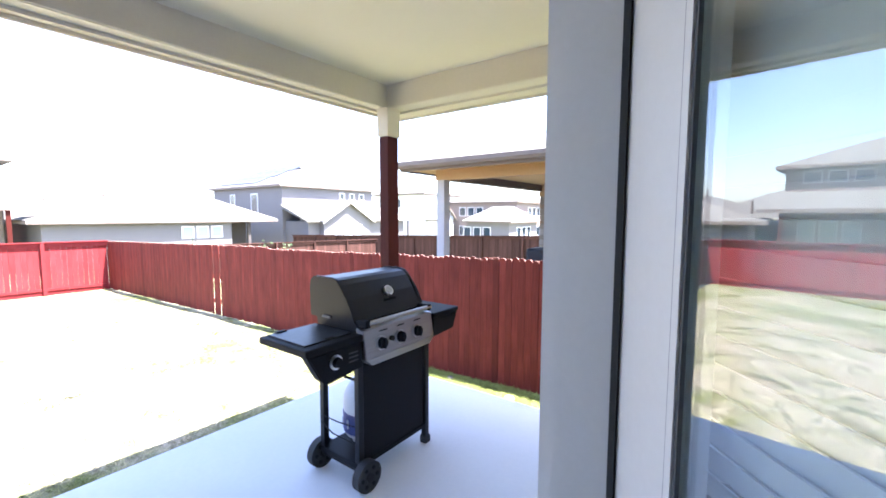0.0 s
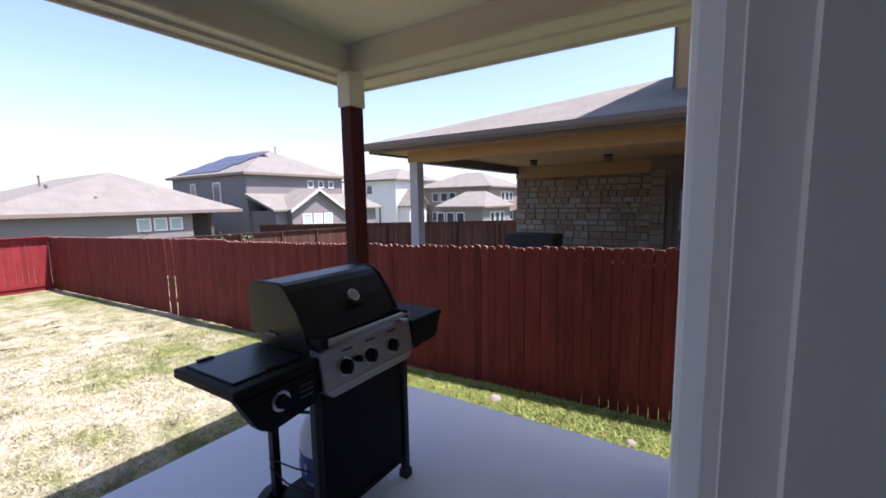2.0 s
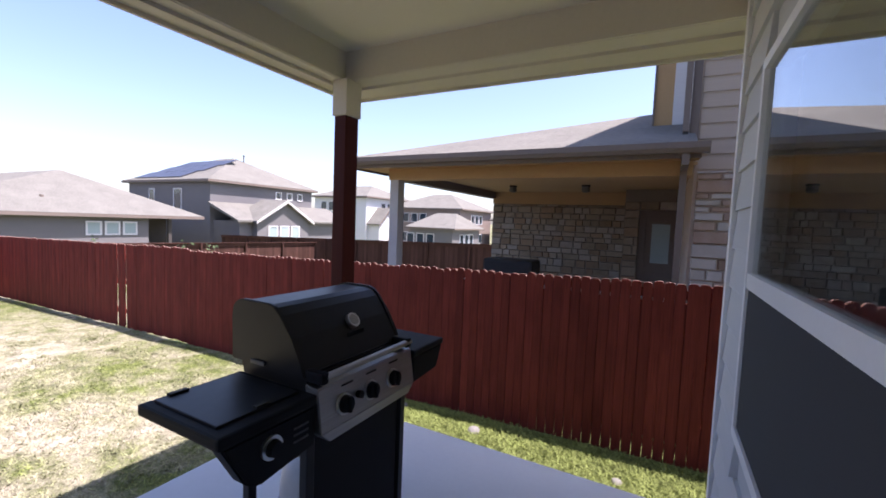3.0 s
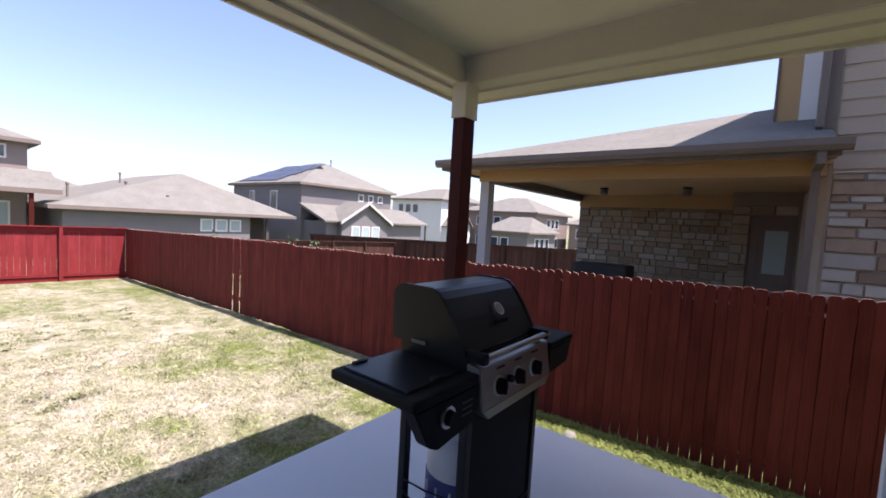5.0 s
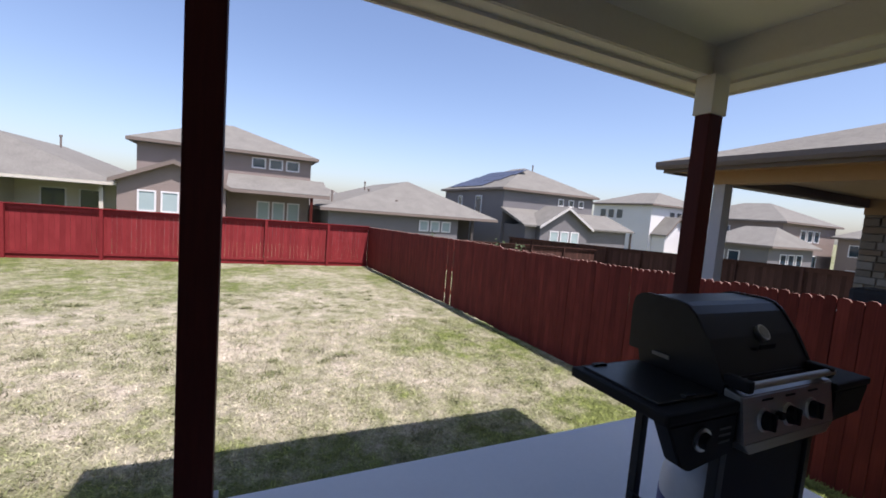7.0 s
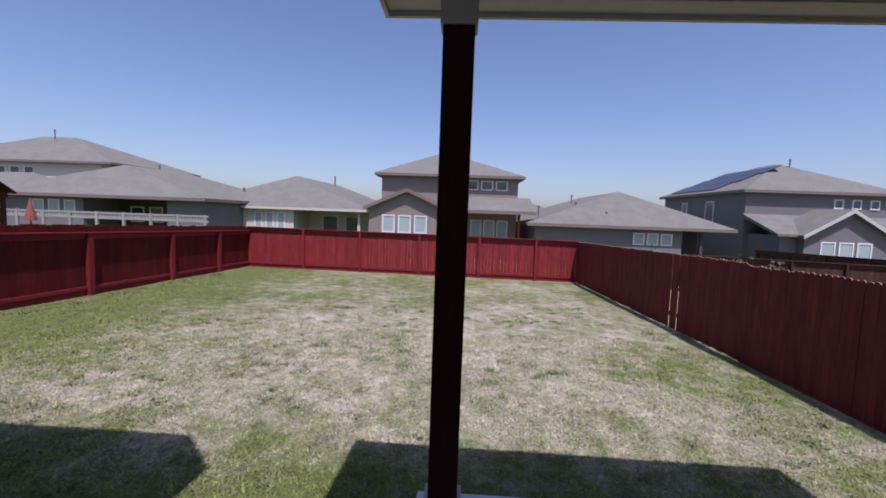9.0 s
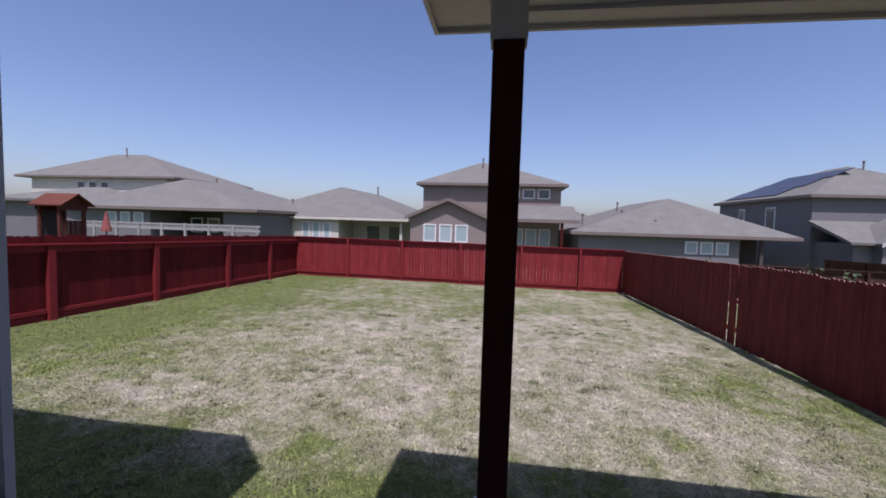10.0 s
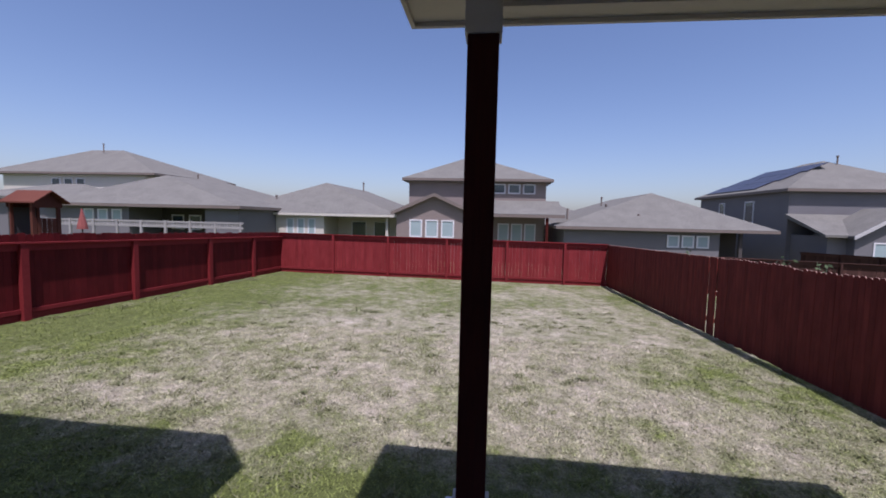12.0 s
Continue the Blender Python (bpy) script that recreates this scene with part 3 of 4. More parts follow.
    part("panel_apron", prism([(y0 - 0.01, 0.737), (y0 + 0.035, 0.695), (y1 - 0.045, 0.695), (y1, 0.737)], "x", -1.64, -1.5765, 0.003), STEEL, panel)
    fn = Vector((0.165, 0, 0.025)).normalized()
    for y in (1.585, 1.735, 1.885):
        c = Vector((-1.587, y, 0.80))
        bez = part("bezel", tube(c - fn * 0.004, c + fn * 0.008, 0.041, 0.038, seg=32), CHROME, panel, "chrome knob bezel")
        k = part("knob", tube(c + fn * 0.006, c + fn * 0.028, 0.033, 0.028, seg=24), BLACKPLASTIC, bez)
        part("grip", box(c.x + 0.02, c.x + 0.038, y - 0.006, y + 0.006, 0.775, 0.832, 0.003), BLACKPLASTIC, k)
    part("igniter", tube(Vector((-1.585, 1.66, 0.81)), Vector((-1.565, 1.66, 0.812)), 0.014, seg=16), BLACKPLASTIC, panel)
    for y in (1.58, 1.72, 1.87):
        part("label_bar", boxes((-1.5965, -1.5935, y, y + 0.06, 0.862, 0.868)), BLACKPLASTIC, panel)
    # side burner shelf and side shelf
    shelf = part("burner_shelf", box(-1.999, -1.60, 1.115, y0 - 0.005, 0.835, 0.872, 0.01), BLACKPLASTIC, g, "black side burner shelf")
    part("burner_lid", box(-1.973, -1.659, 1.15, y0 - 0.035, 0.868, 0.879, 0.004), BLACKMETAL, shelf)
    part("lid_tab", box(-1.681, -1.662, 1.28, 1.33, 0.876, 0.886, 0.003), RUBBER, shelf)
    part("lid_hinge", box(-1.977, -1.955, 1.19, 1.25, 0.876, 0.886, 0.003), RUBBER, shelf)
    fascia = part("shelf_fascia", prism([(1.125, 0.836), (1.20, 0.70), (1.25, 0.672), (y0 - 0.012, 0.70), (y0 - 0.012, 0.836)], "x", -1.659, -1.602, 0.006), BLACKPLASTIC, g)
    c = Vector((-1.602, 1.285, 0.775))
    kb = part("bezel", tube(c, c + Vector((0.008, 0, 0)), 0.037, seg=28), CHROME, fascia, "chrome knob bezel")
    part("knob", tube(c + Vector((0.006, 0, 0)), c + Vector((0.03, 0, 0)), 0.027, 0.023, seg=24), BLACKPLASTIC, kb)
    for i in range(3):
        part("label_bar", boxes((-1.6015, -1.599, 1.37, 1.43, 0.79 - i * 0.022, 0.797 - i * 0.022)), GREYPRINT, fascia)
    part("side_shelf", box(-1.984, -1.58, y1 + 0.002, 2.325, 0.845, 0.875, 0.01), BLACKPLASTIC, g)
    part("side_fascia", prism([(y1 + 0.004, 0.845), (2.32, 0.845), (2.27, 0.735), (y1 + 0.004, 0.72)], "x", -1.659, -1.585, 0.006), BLACKPLASTIC, g)
    # gas hose and cable under the shelf
    part("hose", wire([(-1.703, 1.33, 0.72), (-1.725, 1.40, 0.66), (-1.762, 1.48, 0.60), (-1.799, 1.56, 0.55), (-1.814, 1.62, 0.53)], 0.008), RUBBER, g)
    part("tank_strap", wire([(-1.955, 1.45, 0.34), (-1.851, 1.50, 0.30), (-1.748, 1.56, 0.27), (-1.673, 1.62, 0.25)], 0.004), RUBBER, g)
    part("tank_strap", wire([(-1.955, 1.45, 0.30), (-1.866, 1.47, 0.24), (-1.762, 1.52, 0.20), (-1.688, 1.60, 0.19)], 0.004), RUBBER, g)


grill()
TC = (-1.814, 1.70, 0.14)
tank = thing("propane_tank", TC, "white propane tank with blue printed sleeve, standing in the grill cart", "gas tank")
part("cylinder", lathe([(0.10, 0.0), (0.105, 0.03), (0.14, 0.05), (0.15, 0.08), (0.152, 0.24), (0.146, 0.29), (0.12, 0.335), (0.08, 0.355), (0.03, 0.36)], TC), TANK, tank, smooth=True)
part("sleeve", lathe([(0.1535, 0.075), (0.1545, 0.08), (0.1545, 0.19), (0.1535, 0.195)], TC), TANKBLUE, tank, "blue printed sleeve", smooth=True)
for k in range(7):
    a = radians(-120 + k * 25)
    cx, cy = TC[0] + 0.155 * math.cos(a), TC[1] + 0.155 * math.sin(a)
    part("print_bar", tube((cx, cy, TC[2] + 0.11), (cx, cy, TC[2] + 0.16), 0.006, seg=8), TANK, tank)
part("collar", lathe([(0.085, 0.34), (0.085, 0.43), (0.078, 0.43), (0.078, 0.34)], TC), TANK, tank)
part("valve", tube((TC[0], TC[1], TC[2] + 0.35), (TC[0], TC[1], TC[2] + 0.42), 0.02), CHROME, tank)

# ---------------------------------------------------------------- fences
def picket_mesh(name, w, h, mat, ear=0.03, t=0.017):
    k = 0.3 * ear
    bm = prism([(0, 0), (w, 0), (w, h - ear), (w - k, h - k), (w - ear, h), (ear, h), (k, h - k), (0, h - ear)], "y", 0, t)
    bmesh.ops.recalc_face_normals(bm, faces=bm.faces)
    for face in bm.faces:
        face.material_index = int(face.normal.z > 0.3)
    me = bpy.data.meshes.new(name)
    bm.to_mesh(me)
    bm.free()
    me.materials.append(mat)
    me.materials.append(ENDGRAIN if mat is FENCE_SIDE else mat)
    return me


FY = 5.0
rng_f = random.Random(4)
side = thing("fence", (-9, FY, ground_z(-9, FY)), "red-brown stained dog-ear picket fence along the neighbour's patio", "fence")
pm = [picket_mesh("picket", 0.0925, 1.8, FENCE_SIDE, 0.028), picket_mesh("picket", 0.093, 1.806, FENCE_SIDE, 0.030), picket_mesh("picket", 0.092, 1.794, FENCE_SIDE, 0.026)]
x = 2.6
while x > -19.52:
    g = ground_z(x, FY)
    gap = (0.0045 if -2.9 < x < 0.9 else 0.010 if rng_f.random() < 0.04 else 0.002)
    if abs(x + 10.66) < 0.046 or abs(x + 11.02) < 0.046:
        gap += 0.07
    m = Matrix.Translation((x, FY + rng_f.uniform(0, 0.004), g + (-0.015 if x > -8.5 else 0.03) + rng_f.uniform(-0.012, 0.012))) @ Matrix.Rotation(rng_f.uniform(-0.0025, 0.0025), 4, "Y")
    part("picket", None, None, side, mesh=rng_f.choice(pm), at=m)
    x -= 0.093 + gap
for xa, xb in ((-2.95, -0.25), (-0.15, 0.95)):
    g = ground_z((xa + xb) / 2, FY)
    for za, zb in ((0.165, 0.215), (0.245, 1.625), (1.66, 1.75)):
        part("backing_board", boxes((xa, xb, FY + 0.0215, FY + 0.0235, g + za, g + zb)), FENCE_SIDE, side)
for zz in (0.32, 0.95, 1.5):
    for xa in range(-19, 3, 2):
        a, b = ground_z(xa, FY) + zz, ground_z(xa + 2, FY) + zz
        bm = bmesh.new()
        box(xa + 0.01, min(xa + 1.99, 2.6), FY + 0.03, FY + 0.07, 0, 0.09, bm=bm)
        for v in bm.verts:
            v.co.z += a + (b - a) * (v.co.x - xa) / 2
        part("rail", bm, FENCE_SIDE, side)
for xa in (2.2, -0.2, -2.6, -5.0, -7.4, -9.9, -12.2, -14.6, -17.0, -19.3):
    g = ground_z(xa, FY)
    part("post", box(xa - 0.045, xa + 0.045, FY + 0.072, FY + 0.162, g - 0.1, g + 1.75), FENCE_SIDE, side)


def panel_fence(name, along, fixed, a, b, inward, label, boards, rail_mat, posts, height=1.8, extra=0.0, half=0.05, ledge=0.12):
    """A fence whose rails, posts and cap face the yard. along: axis of its length; inward: sign of the yard side."""
    mid = (a + b) / 2
    base = (mid, fixed, ground_z(mid, fixed)) if along == "x" else (fixed, mid, ground_z(fixed, mid))
    f = thing(name, base, label, "fence")
    meshes = [picket_mesh("board", 0.138, height - 0.03 + extra, boards, 0.035), picket_mesh("board", 0.14, height - 0.005 + extra, boards, 0.02)]
    rr = random.Random(int(abs(fixed) * 10))
    turn = Matrix.Identity(4) if along == "x" else Matrix.Rotation(radians(90), 4, "Z")
    s = a
    while s < b - 0.13:
        p = (s, fixed) if along == "x" else (fixed, s)
        m = Matrix.Translation((p[0], p[1], ground_z(*p) + 0.05 + rr.uniform(-0.006, 0.006))) @ turn
        part("board", None, None, f, mesh=rr.choice(meshes), at=m)
        s += 0.142 + 0.005 * rr.random()
    edges = [a] + [q for q in posts if a < q < b] + [b]
    def run(nm, z0, z1, d0, d1):
        for p, q in zip(edges, edges[1:]):
            bm = bmesh.new()
            lo, hi = sorted((fixed + inward * d0, fixed + inward * d1))
            box(*((p + 0.003, q - 0.003, lo, hi) if along == "x" else (lo, hi, p + 0.003, q - 0.003)), 0, 1, bm=bm)
            for v in bm.verts:
                v.co.z = ground_z(v.co.x, v.co.y) + (z1 if v.co.z > 0.5 else z0)
            part(nm, bm, rail_mat, f)
    run("cap_rail", height + 0.02, height + 0.055, -0.03 if not extra else 0.019, ledge)
    run("top_rail", height - 0.13, height + 0.018, 0.02, 0.055)
    run("bottom_rail", 0.16, 0.25, 0.02, 0.06)
    run("kick_board", 0.0, 0.14, 0.004, 0.024)
    for q in posts:
        p = (q, fixed + inward * 0.075) if along == "x" else (fixed + inward * 0.075, q)
        g = ground_z(*p)
        part("post", box(p[0] - half, p[0] + half, p[1] - 0.05, p[1] + 0.05, g - 0.1, g + height + 0.016), rail_mat, f)
    return f


BX, LY = -19.4, -9.9
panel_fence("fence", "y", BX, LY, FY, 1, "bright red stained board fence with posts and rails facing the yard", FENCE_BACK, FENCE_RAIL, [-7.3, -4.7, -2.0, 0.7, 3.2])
# left fence: shade on the boards comes partly from their darker colour
panel_fence("fence", "x", LY, BX, 1.0, 1, "red stained board fence with posts and cap rail, boards coloured darker for shade", FENCE_LEFT, FENCE_RAIL, [-17.0, -14.3, -11.2, -8.45, -5.8, -3.2, -0.7], height=1.62, extra=0.2, half=0.075, ledge=0.14)
panel_fence("fence", "x", 20.0, -30.0, 6.0, -1, "weathered brown board fence of the further yard", FENCE_BROWN, FENCE_BROWN, [-27, -24.5, -22, -19.5, -17, -14.5, -12, -9.5, -7, -4.5, -2, 0.5, 3], height=1.7)
panel_fence("fence", "y", -20.2, 5.4, 19.8, 1, "weathered brown board fence behind the neighbour's yard", FENCE_BROWN, FENCE_BROWN, [7.6, 10.0, 12.4, 14.8, 17.2], height=1.45)

# ---------------------------------------------------------------- neighbouring house beside the patio
def lap_wall(parent, along, fixed, a, b, z0, z1, mat, out=-1, h=0.2):
    z = z0
    while z < z1 - 0.05:
        top = min(h, z1 - z)
        prof = [(fixed - out * 0.02, z), (fixed + out * 0.016, z), (fixed + out * 0.013, z + 0.005), (fixed - out * 0.004, z + top), (fixed - out * 0.02, z + top)]
        part("siding_board", prism(prof, "x" if along == "x" else "y", a, b), mat, parent)
        z += h


def stone_wall(parent, fixed, a, b, z0, z1, seed, course=(0.10, 0.22), length=(0.14, 0.42), kinds=None):
    """Squared limestone in uneven courses, on a wall that faces -y."""
    rs = random.Random(seed)
    z = z0
    while z < z1 - 0.03:
        h = min(rs.uniform(*course), z1 - z)
        x = a
        while x < b - 0.02:
            w = min(rs.uniform(*length), b - x)
            if b - x - w < 0.08:
                w = b - x
            d = rs.uniform(0.02, 0.05)
            x0, x1, q0, q1 = x + 0.006, x + w - 0.006, z + 0.006, z + h - 0.006
            j = [rs.uniform(-0.006, 0.006) for _ in range(8)]
            bm = bmesh.new()
            bk = [bm.verts.new(c) for c in ((x0, fixed + 0.01, q0), (x1, fixed + 0.01, q0), (x1, fixed + 0.01, q1), (x0, fixed + 0.01, q1))]
            fr = [bm.verts.new(c) for c in ((x0 + 0.01 + j[0], fixed - d + j[4], q0 + 0.01), (x1 - 0.01 + j[1], fixed - d + j[5], q0 + 0.01), (x1 - 0.01 + j[2], fixed - d + j[6], q1 - 0.01), (x0 + 0.01 + j[3], fixed - d + j[7], q1 - 0.01))]
            bm.faces.new(fr)
            for i in range(4):
                bm.faces.new((bk[i], bk[(i + 1) % 4], fr[(i + 1) % 4], fr[i]))
            part("stone", bm, rs.choice(kinds or [STONE, STONE, STONE] + STONES), parent)
            x += w
        z += h


def add_window(parent, face, fixed, a, b, z0, z1, out, blind=BLIND, n=1, gapw=0.18):
    """Framed windows on a house wall; face is the axis the wall looks along."""
    w = (b - a - gapw * (n - 1)) / n
    for i in range(n):
        p = a + i * (w + gapw)
        q = p + w
        lo, hi = sorted((fixed + out * 0.05, fixed - 0.02 * out))
        mk = lambda u0, u1, v0, v1, d0, d1: (d0, d1, u0, u1, v0, v1) if face == "x" else (u0, u1, d0, d1, v0, v1)
        t = 0.09
        fr = part("window", boxes(mk(p, p + t, z0, z1, lo, hi), mk(q - t, q, z0, z1, lo, hi), mk(p + t, q - t, z1 - t, z1, lo, hi), mk(p + t, q - t, z0, z0 + t, lo, hi)), WHITESIDE, parent, "white window frame")
        l2, h2 = sorted((fixed + out * 0.015, fixed - 0.02 * out))
        part("pane", boxes(mk(p + t, q - t, z0 + t, z1 - t, l2, h2)), blind, fr)


nh = thing("house", (0.0, 9.0, 0), "neighbouring house with limestone porch, beige siding and brown gutters", "house")
part("slab", boxes((-5.4, 0, 6.6, 11.6, -1.3, 0.0)), CONCRETE, nh)
back = part("porch_wall", boxes((-4.95, -1.45, 11.5, 11.7, 0, 2.38)), MORTAR, nh, "limestone porch wall")
stone_wall(back, 11.5, -4.95, -1.45, 0.0, 2.05, 3)
part("frieze", boxes((-4.95, -1.45, 11.44, 11.5, 2.05, 2.36)), GOLD, back)
dw = part("door_wall", boxes((-1.45, -1.14, 10.6, 10.8, 0, 2.38), (-0.40, -0.36, 10.6, 10.8, 0, 2.38), (-1.14, -0.40, 10.6, 10.8, 1.9, 2.38), (-1.45, -1.3, 10.8, 11.5, 0, 2.38)), MORTAR, nh, "limestone wall round the porch door")
stone_wall(dw, 10.6, -1.45, -1.14, 0.0, 2.1, 5)
stone_wall(dw, 10.6, -1.13, -0.41, 1.91, 2.1, 6)
nd = part("door", boxes((-1.0, -0.885, 10.68, 10.71, 0, 1.74), (-0.53, -0.43, 10.68, 10.71, 0, 1.74), (-0.885, -0.53, 10.68, 10.71, 0, 0.75), (-0.885, -0.53, 10.68, 10.71, 1.61, 1.74)), FASCIA, nh, "taupe half-glazed porch door")
part("door_frame", boxes((-1.138, -1.0, 10.64, 10.72, 0, 1.896), (-0.43, -0.402, 10.64, 10.72, 0, 1.896), (-1.0, -0.43, 10.64, 10.72, 1.74, 1.896)), FASCIA, nd)
part("pane", boxes((-0.885, -0.53, 10.69, 10.70, 0.75, 1.61)), BLIND, nd)
part("porch_ceiling", boxes((-4.9, -0.3, 6.9, 11.5, 2.36, 2.40)), GOLD, nh, "ochre porch ceiling")
part("side_beam", boxes((-5.10, -0.36, 6.66, 6.9, 2.19, 2.40)), GOLD, nh, "ochre porch beam")
part("front_beam", boxes((-5.10, -4.88, 6.9, 11.6, 2.19, 2.40)), FASCIA, nh)
part("porch_post", box(-5.08, -4.90, 6.68, 6.88, 0, 2.19, 0.006), VINYL, nh, "pale square porch post")
part("soffit", boxes((-5.58, -0.3, 6.2, 6.66, 2.38, 2.41), (-5.58, -5.10, 6.66, 12.0, 2.38, 2.41)), GOLD, nh)
part("fascia", boxes((-5.61, -0.3, 6.17, 6.2, 2.34, 2.50), (-5.61, -5.58, 6.2, 12.0, 2.34, 2.50)), FASCIA, nh)
part("gutter", prism([(6.05, 2.51), (6.05, 2.44), (6.08, 2.39), (6.168, 2.39), (6.168, 2.51), (6.155, 2.51), (6.155, 2.405), (6.085, 2.405), (6.065, 2.445), (6.065, 2.51)], "x", -5.68, -0.22), FASCIA, nh, "brown metal gutter")
part("downspout", boxes((-0.5, -0.42, 6.62, 6.68, -0.9, 2.25), (-0.5, -0.42, 6.1, 6.68, 2.25, 2.39)), FASCIA, nh, "brown downspout")
EZ = 2.52
rf = part("porch_roof", prism([(0, 0), (1, 0), (1, 1)], "x", 0, 1), SHINGLE, nh)
bm = bmesh.new()
vs = [bm.verts.new(c) for c in ((-5.68, 6.1, EZ), (-0.35, 6.1, EZ), (-0.35, 11.3, EZ + 1.66), (-0.6, 11.3, EZ + 1.66), (-5.68, 16.5, EZ), (-0.35, 16.5, EZ))]
for q in ((0, 1, 2, 3), (0, 3, 4), (3, 2, 5, 4), (0, 4, 5, 1), (1, 5, 2)):
    bm.faces.new([vs[i] for i in q])
bmesh.ops.recalc_face_normals(bm, faces=bm.faces)
bm.to_mesh(rf.data)
bm.free()
up_ = part("upper_wall", boxes((-0.33, 9.0, 6.93, 15.0, -1.3, 5.8)), BEIGE_SIDING, nh, "beige lap-sided wall")
lap_wall(up_, "x", 6.93, -0.30, 3.5, 2.3, 5.75, BEIGE_SIDING)
stone_wall(up_, 6.93, -0.30, 2.4, 0.2, 2.28, 8, (0.07, 0.19), (0.16, 0.5), WHITE_STONES[:1] * 2 + WHITE_STONES[1:])
part("corner_board", boxes((-0.42, -0.32, 6.88, 6.93, 2.6, 5.75), (-0.42, -0.334, 6.93, 7.05, 2.6, 5.75)), FASCIA, nh)
part("upper_downspout", box(-0.505, -0.43, 6.80, 6.88, 2.78, 5.7, 0.01), FASCIA, nh, "brown downspout ending above the porch roof")
part("downspout_mouth", boxes((-0.498, -0.437, 6.806, 6.874, 2.735, 2.779)), RUBBER, nh)
part("upper_eave", boxes((-0.40, 9.4, 6.2, 15.4, 5.8, 5.95)), FASCIA, nh)
part("side_return", boxes((-0.9, -0.64, 8.2, 8.5, 2.9, 4.6)), GOLD, nh, "ochre return wall")
part("return_edge", boxes((-0.93, -0.902, 8.17, 8.5, 2.9, 4.6)), FASCIA, nh)
part("return_cladding", boxes((-0.638, -0.335, 8.18, 8.5, 2.9, 4.6)), WHITESIDE, nh, "pale siding beside the return")
for lx in (-3.75, -2.15):
    lamp = part("ceiling_lamp", lathe([(0.09, 0.0), (0.09, -0.03), (0.05, -0.035)], (lx, 9.6, 2.36)), BLACKMETAL, nh, "dark flush ceiling lamp")
    part("shade", lathe([(0.075, -0.035), (0.085, -0.12), (0.05, -0.15)], (lx, 9.6, 2.36)), GREYWEAR, lamp)
gr = thing("covered_grill", (-3.2, 8.3, 0.0), "dark covered grill standing on the neighbour's porch", "grill")
part("cover", box(-3.75, -2.75, 8.0, 8.6, 0.0, 0.80, 0.06), RUBBER, gr)

# ---------------------------------------------------------------- houses around
def hip(x0, x1, y0, y1, z, ridge, zr, thick=0.22):
    """Hip roof over a rectangle with its ridge from ridge[0] to ridge[1] (x, y pairs)."""
    bm = bmesh.new()
    e = [bm.verts.new(c) for c in ((x0, y0, z), (x1, y0, z), (x1, y1, z), (x0, y1, z))]
    l = [bm.verts.new((v.co.x, v.co.y, z - thick)) for v in e]
    (ax, ay), (bx_, by_) = ridge
    r0, r1 = bm.verts.new((ax, ay, zr)), bm.verts.new((bx_, by_, zr))
    if abs(ax - bx_) > abs(ay - by_):   # ridge along x, r0 has the smaller x
        quads = ((e[0], e[1], r1, r0), (e[2], e[3], r0, r1), (e[1], e[2], r1), (e[3], e[0], r0))
    else:                               # ridge along y, r0 has the smaller y
        quads = ((e[1], e[2], r1, r0), (e[3], e[0], r0, r1), (e[0], e[1], r0), (e[2], e[3], r1))
    for q in quads:
        bm.faces.new(q)
    for i in range(4):
        bm.faces.new((e[i], l[i], l[(i + 1) % 4], e[(i + 1) % 4]))
    bm.faces.new(l)
    return bm


def eaves(h, x0, x1, y0, y1, z, mat=FASCIA):
    part("fascia", boxes((x0 - 0.03, x0, y0 - 0.03, y1 + 0.03, z - 0.2, z - 0.02), (x1, x1 + 0.03, y0 - 0.03, y1 + 0.03, z - 0.2, z - 0.02),
                         (x0, x1, y0 - 0.03, y0, z - 0.2, z - 0.02), (x0, x1, y1, y1 + 0.03, z - 0.2, z - 0.02)), mat, h)


def vent(h, x, y, z, height=0.7):
    p = part("vent_pipe", tube((x, y, z - 0.3), (x, y, z + height), 0.06), FASCIA, h)
    part("vent_cap", tube((x, y, z + height), (x, y, z + height + 0.12), 0.09), FASCIA, p)


def gable(h, x_front, x_back, y0, y1, z_eave, z_peak, zb, wall_mat, ridge_y=None):
    ym = ridge_y if ridge_y is not None else (y0 + y1) / 2
    part("gable_wall", prism([(y0, zb), (y1, zb), (y1, z_eave), (ym, z_peak), (y0, z_eave)], "x", x_back, x_front), wall_mat, h)
    s0, s1 = (z_peak - z_eave) / (ym - y0), (z_peak - z_eave) / (y1 - ym)
    o, t = 0.35, 0.18
    part("gable_roof", prism([(y0 - o, z_eave - s0 * o + 0.02), (ym, z_peak + 0.02), (y1 + o, z_eave - s1 * o + 0.02), (y1 + o, z_eave - s1 * o + t), (ym, z_peak + t + 0.02), (y0 - o, z_eave - s0 * o + t)], "x", x_back, x_front + 0.35), SHINGLE, h)
    part("rake_board", prism([(y0 - o, z_eave - s0 * o - 0.06), (ym, z_peak - 0.06), (y1 + o, z_eave - s1 * o - 0.06), (y1 + o, z_eave - s1 * o + t - 0.02), (ym, z_peak + t), (y0 - o, z_eave - s0 * o + t - 0.02)], "x", x_front + 0.352, x_front + 0.40), VINYL if wall_mat is GREYSIDE else FASCIA, h)


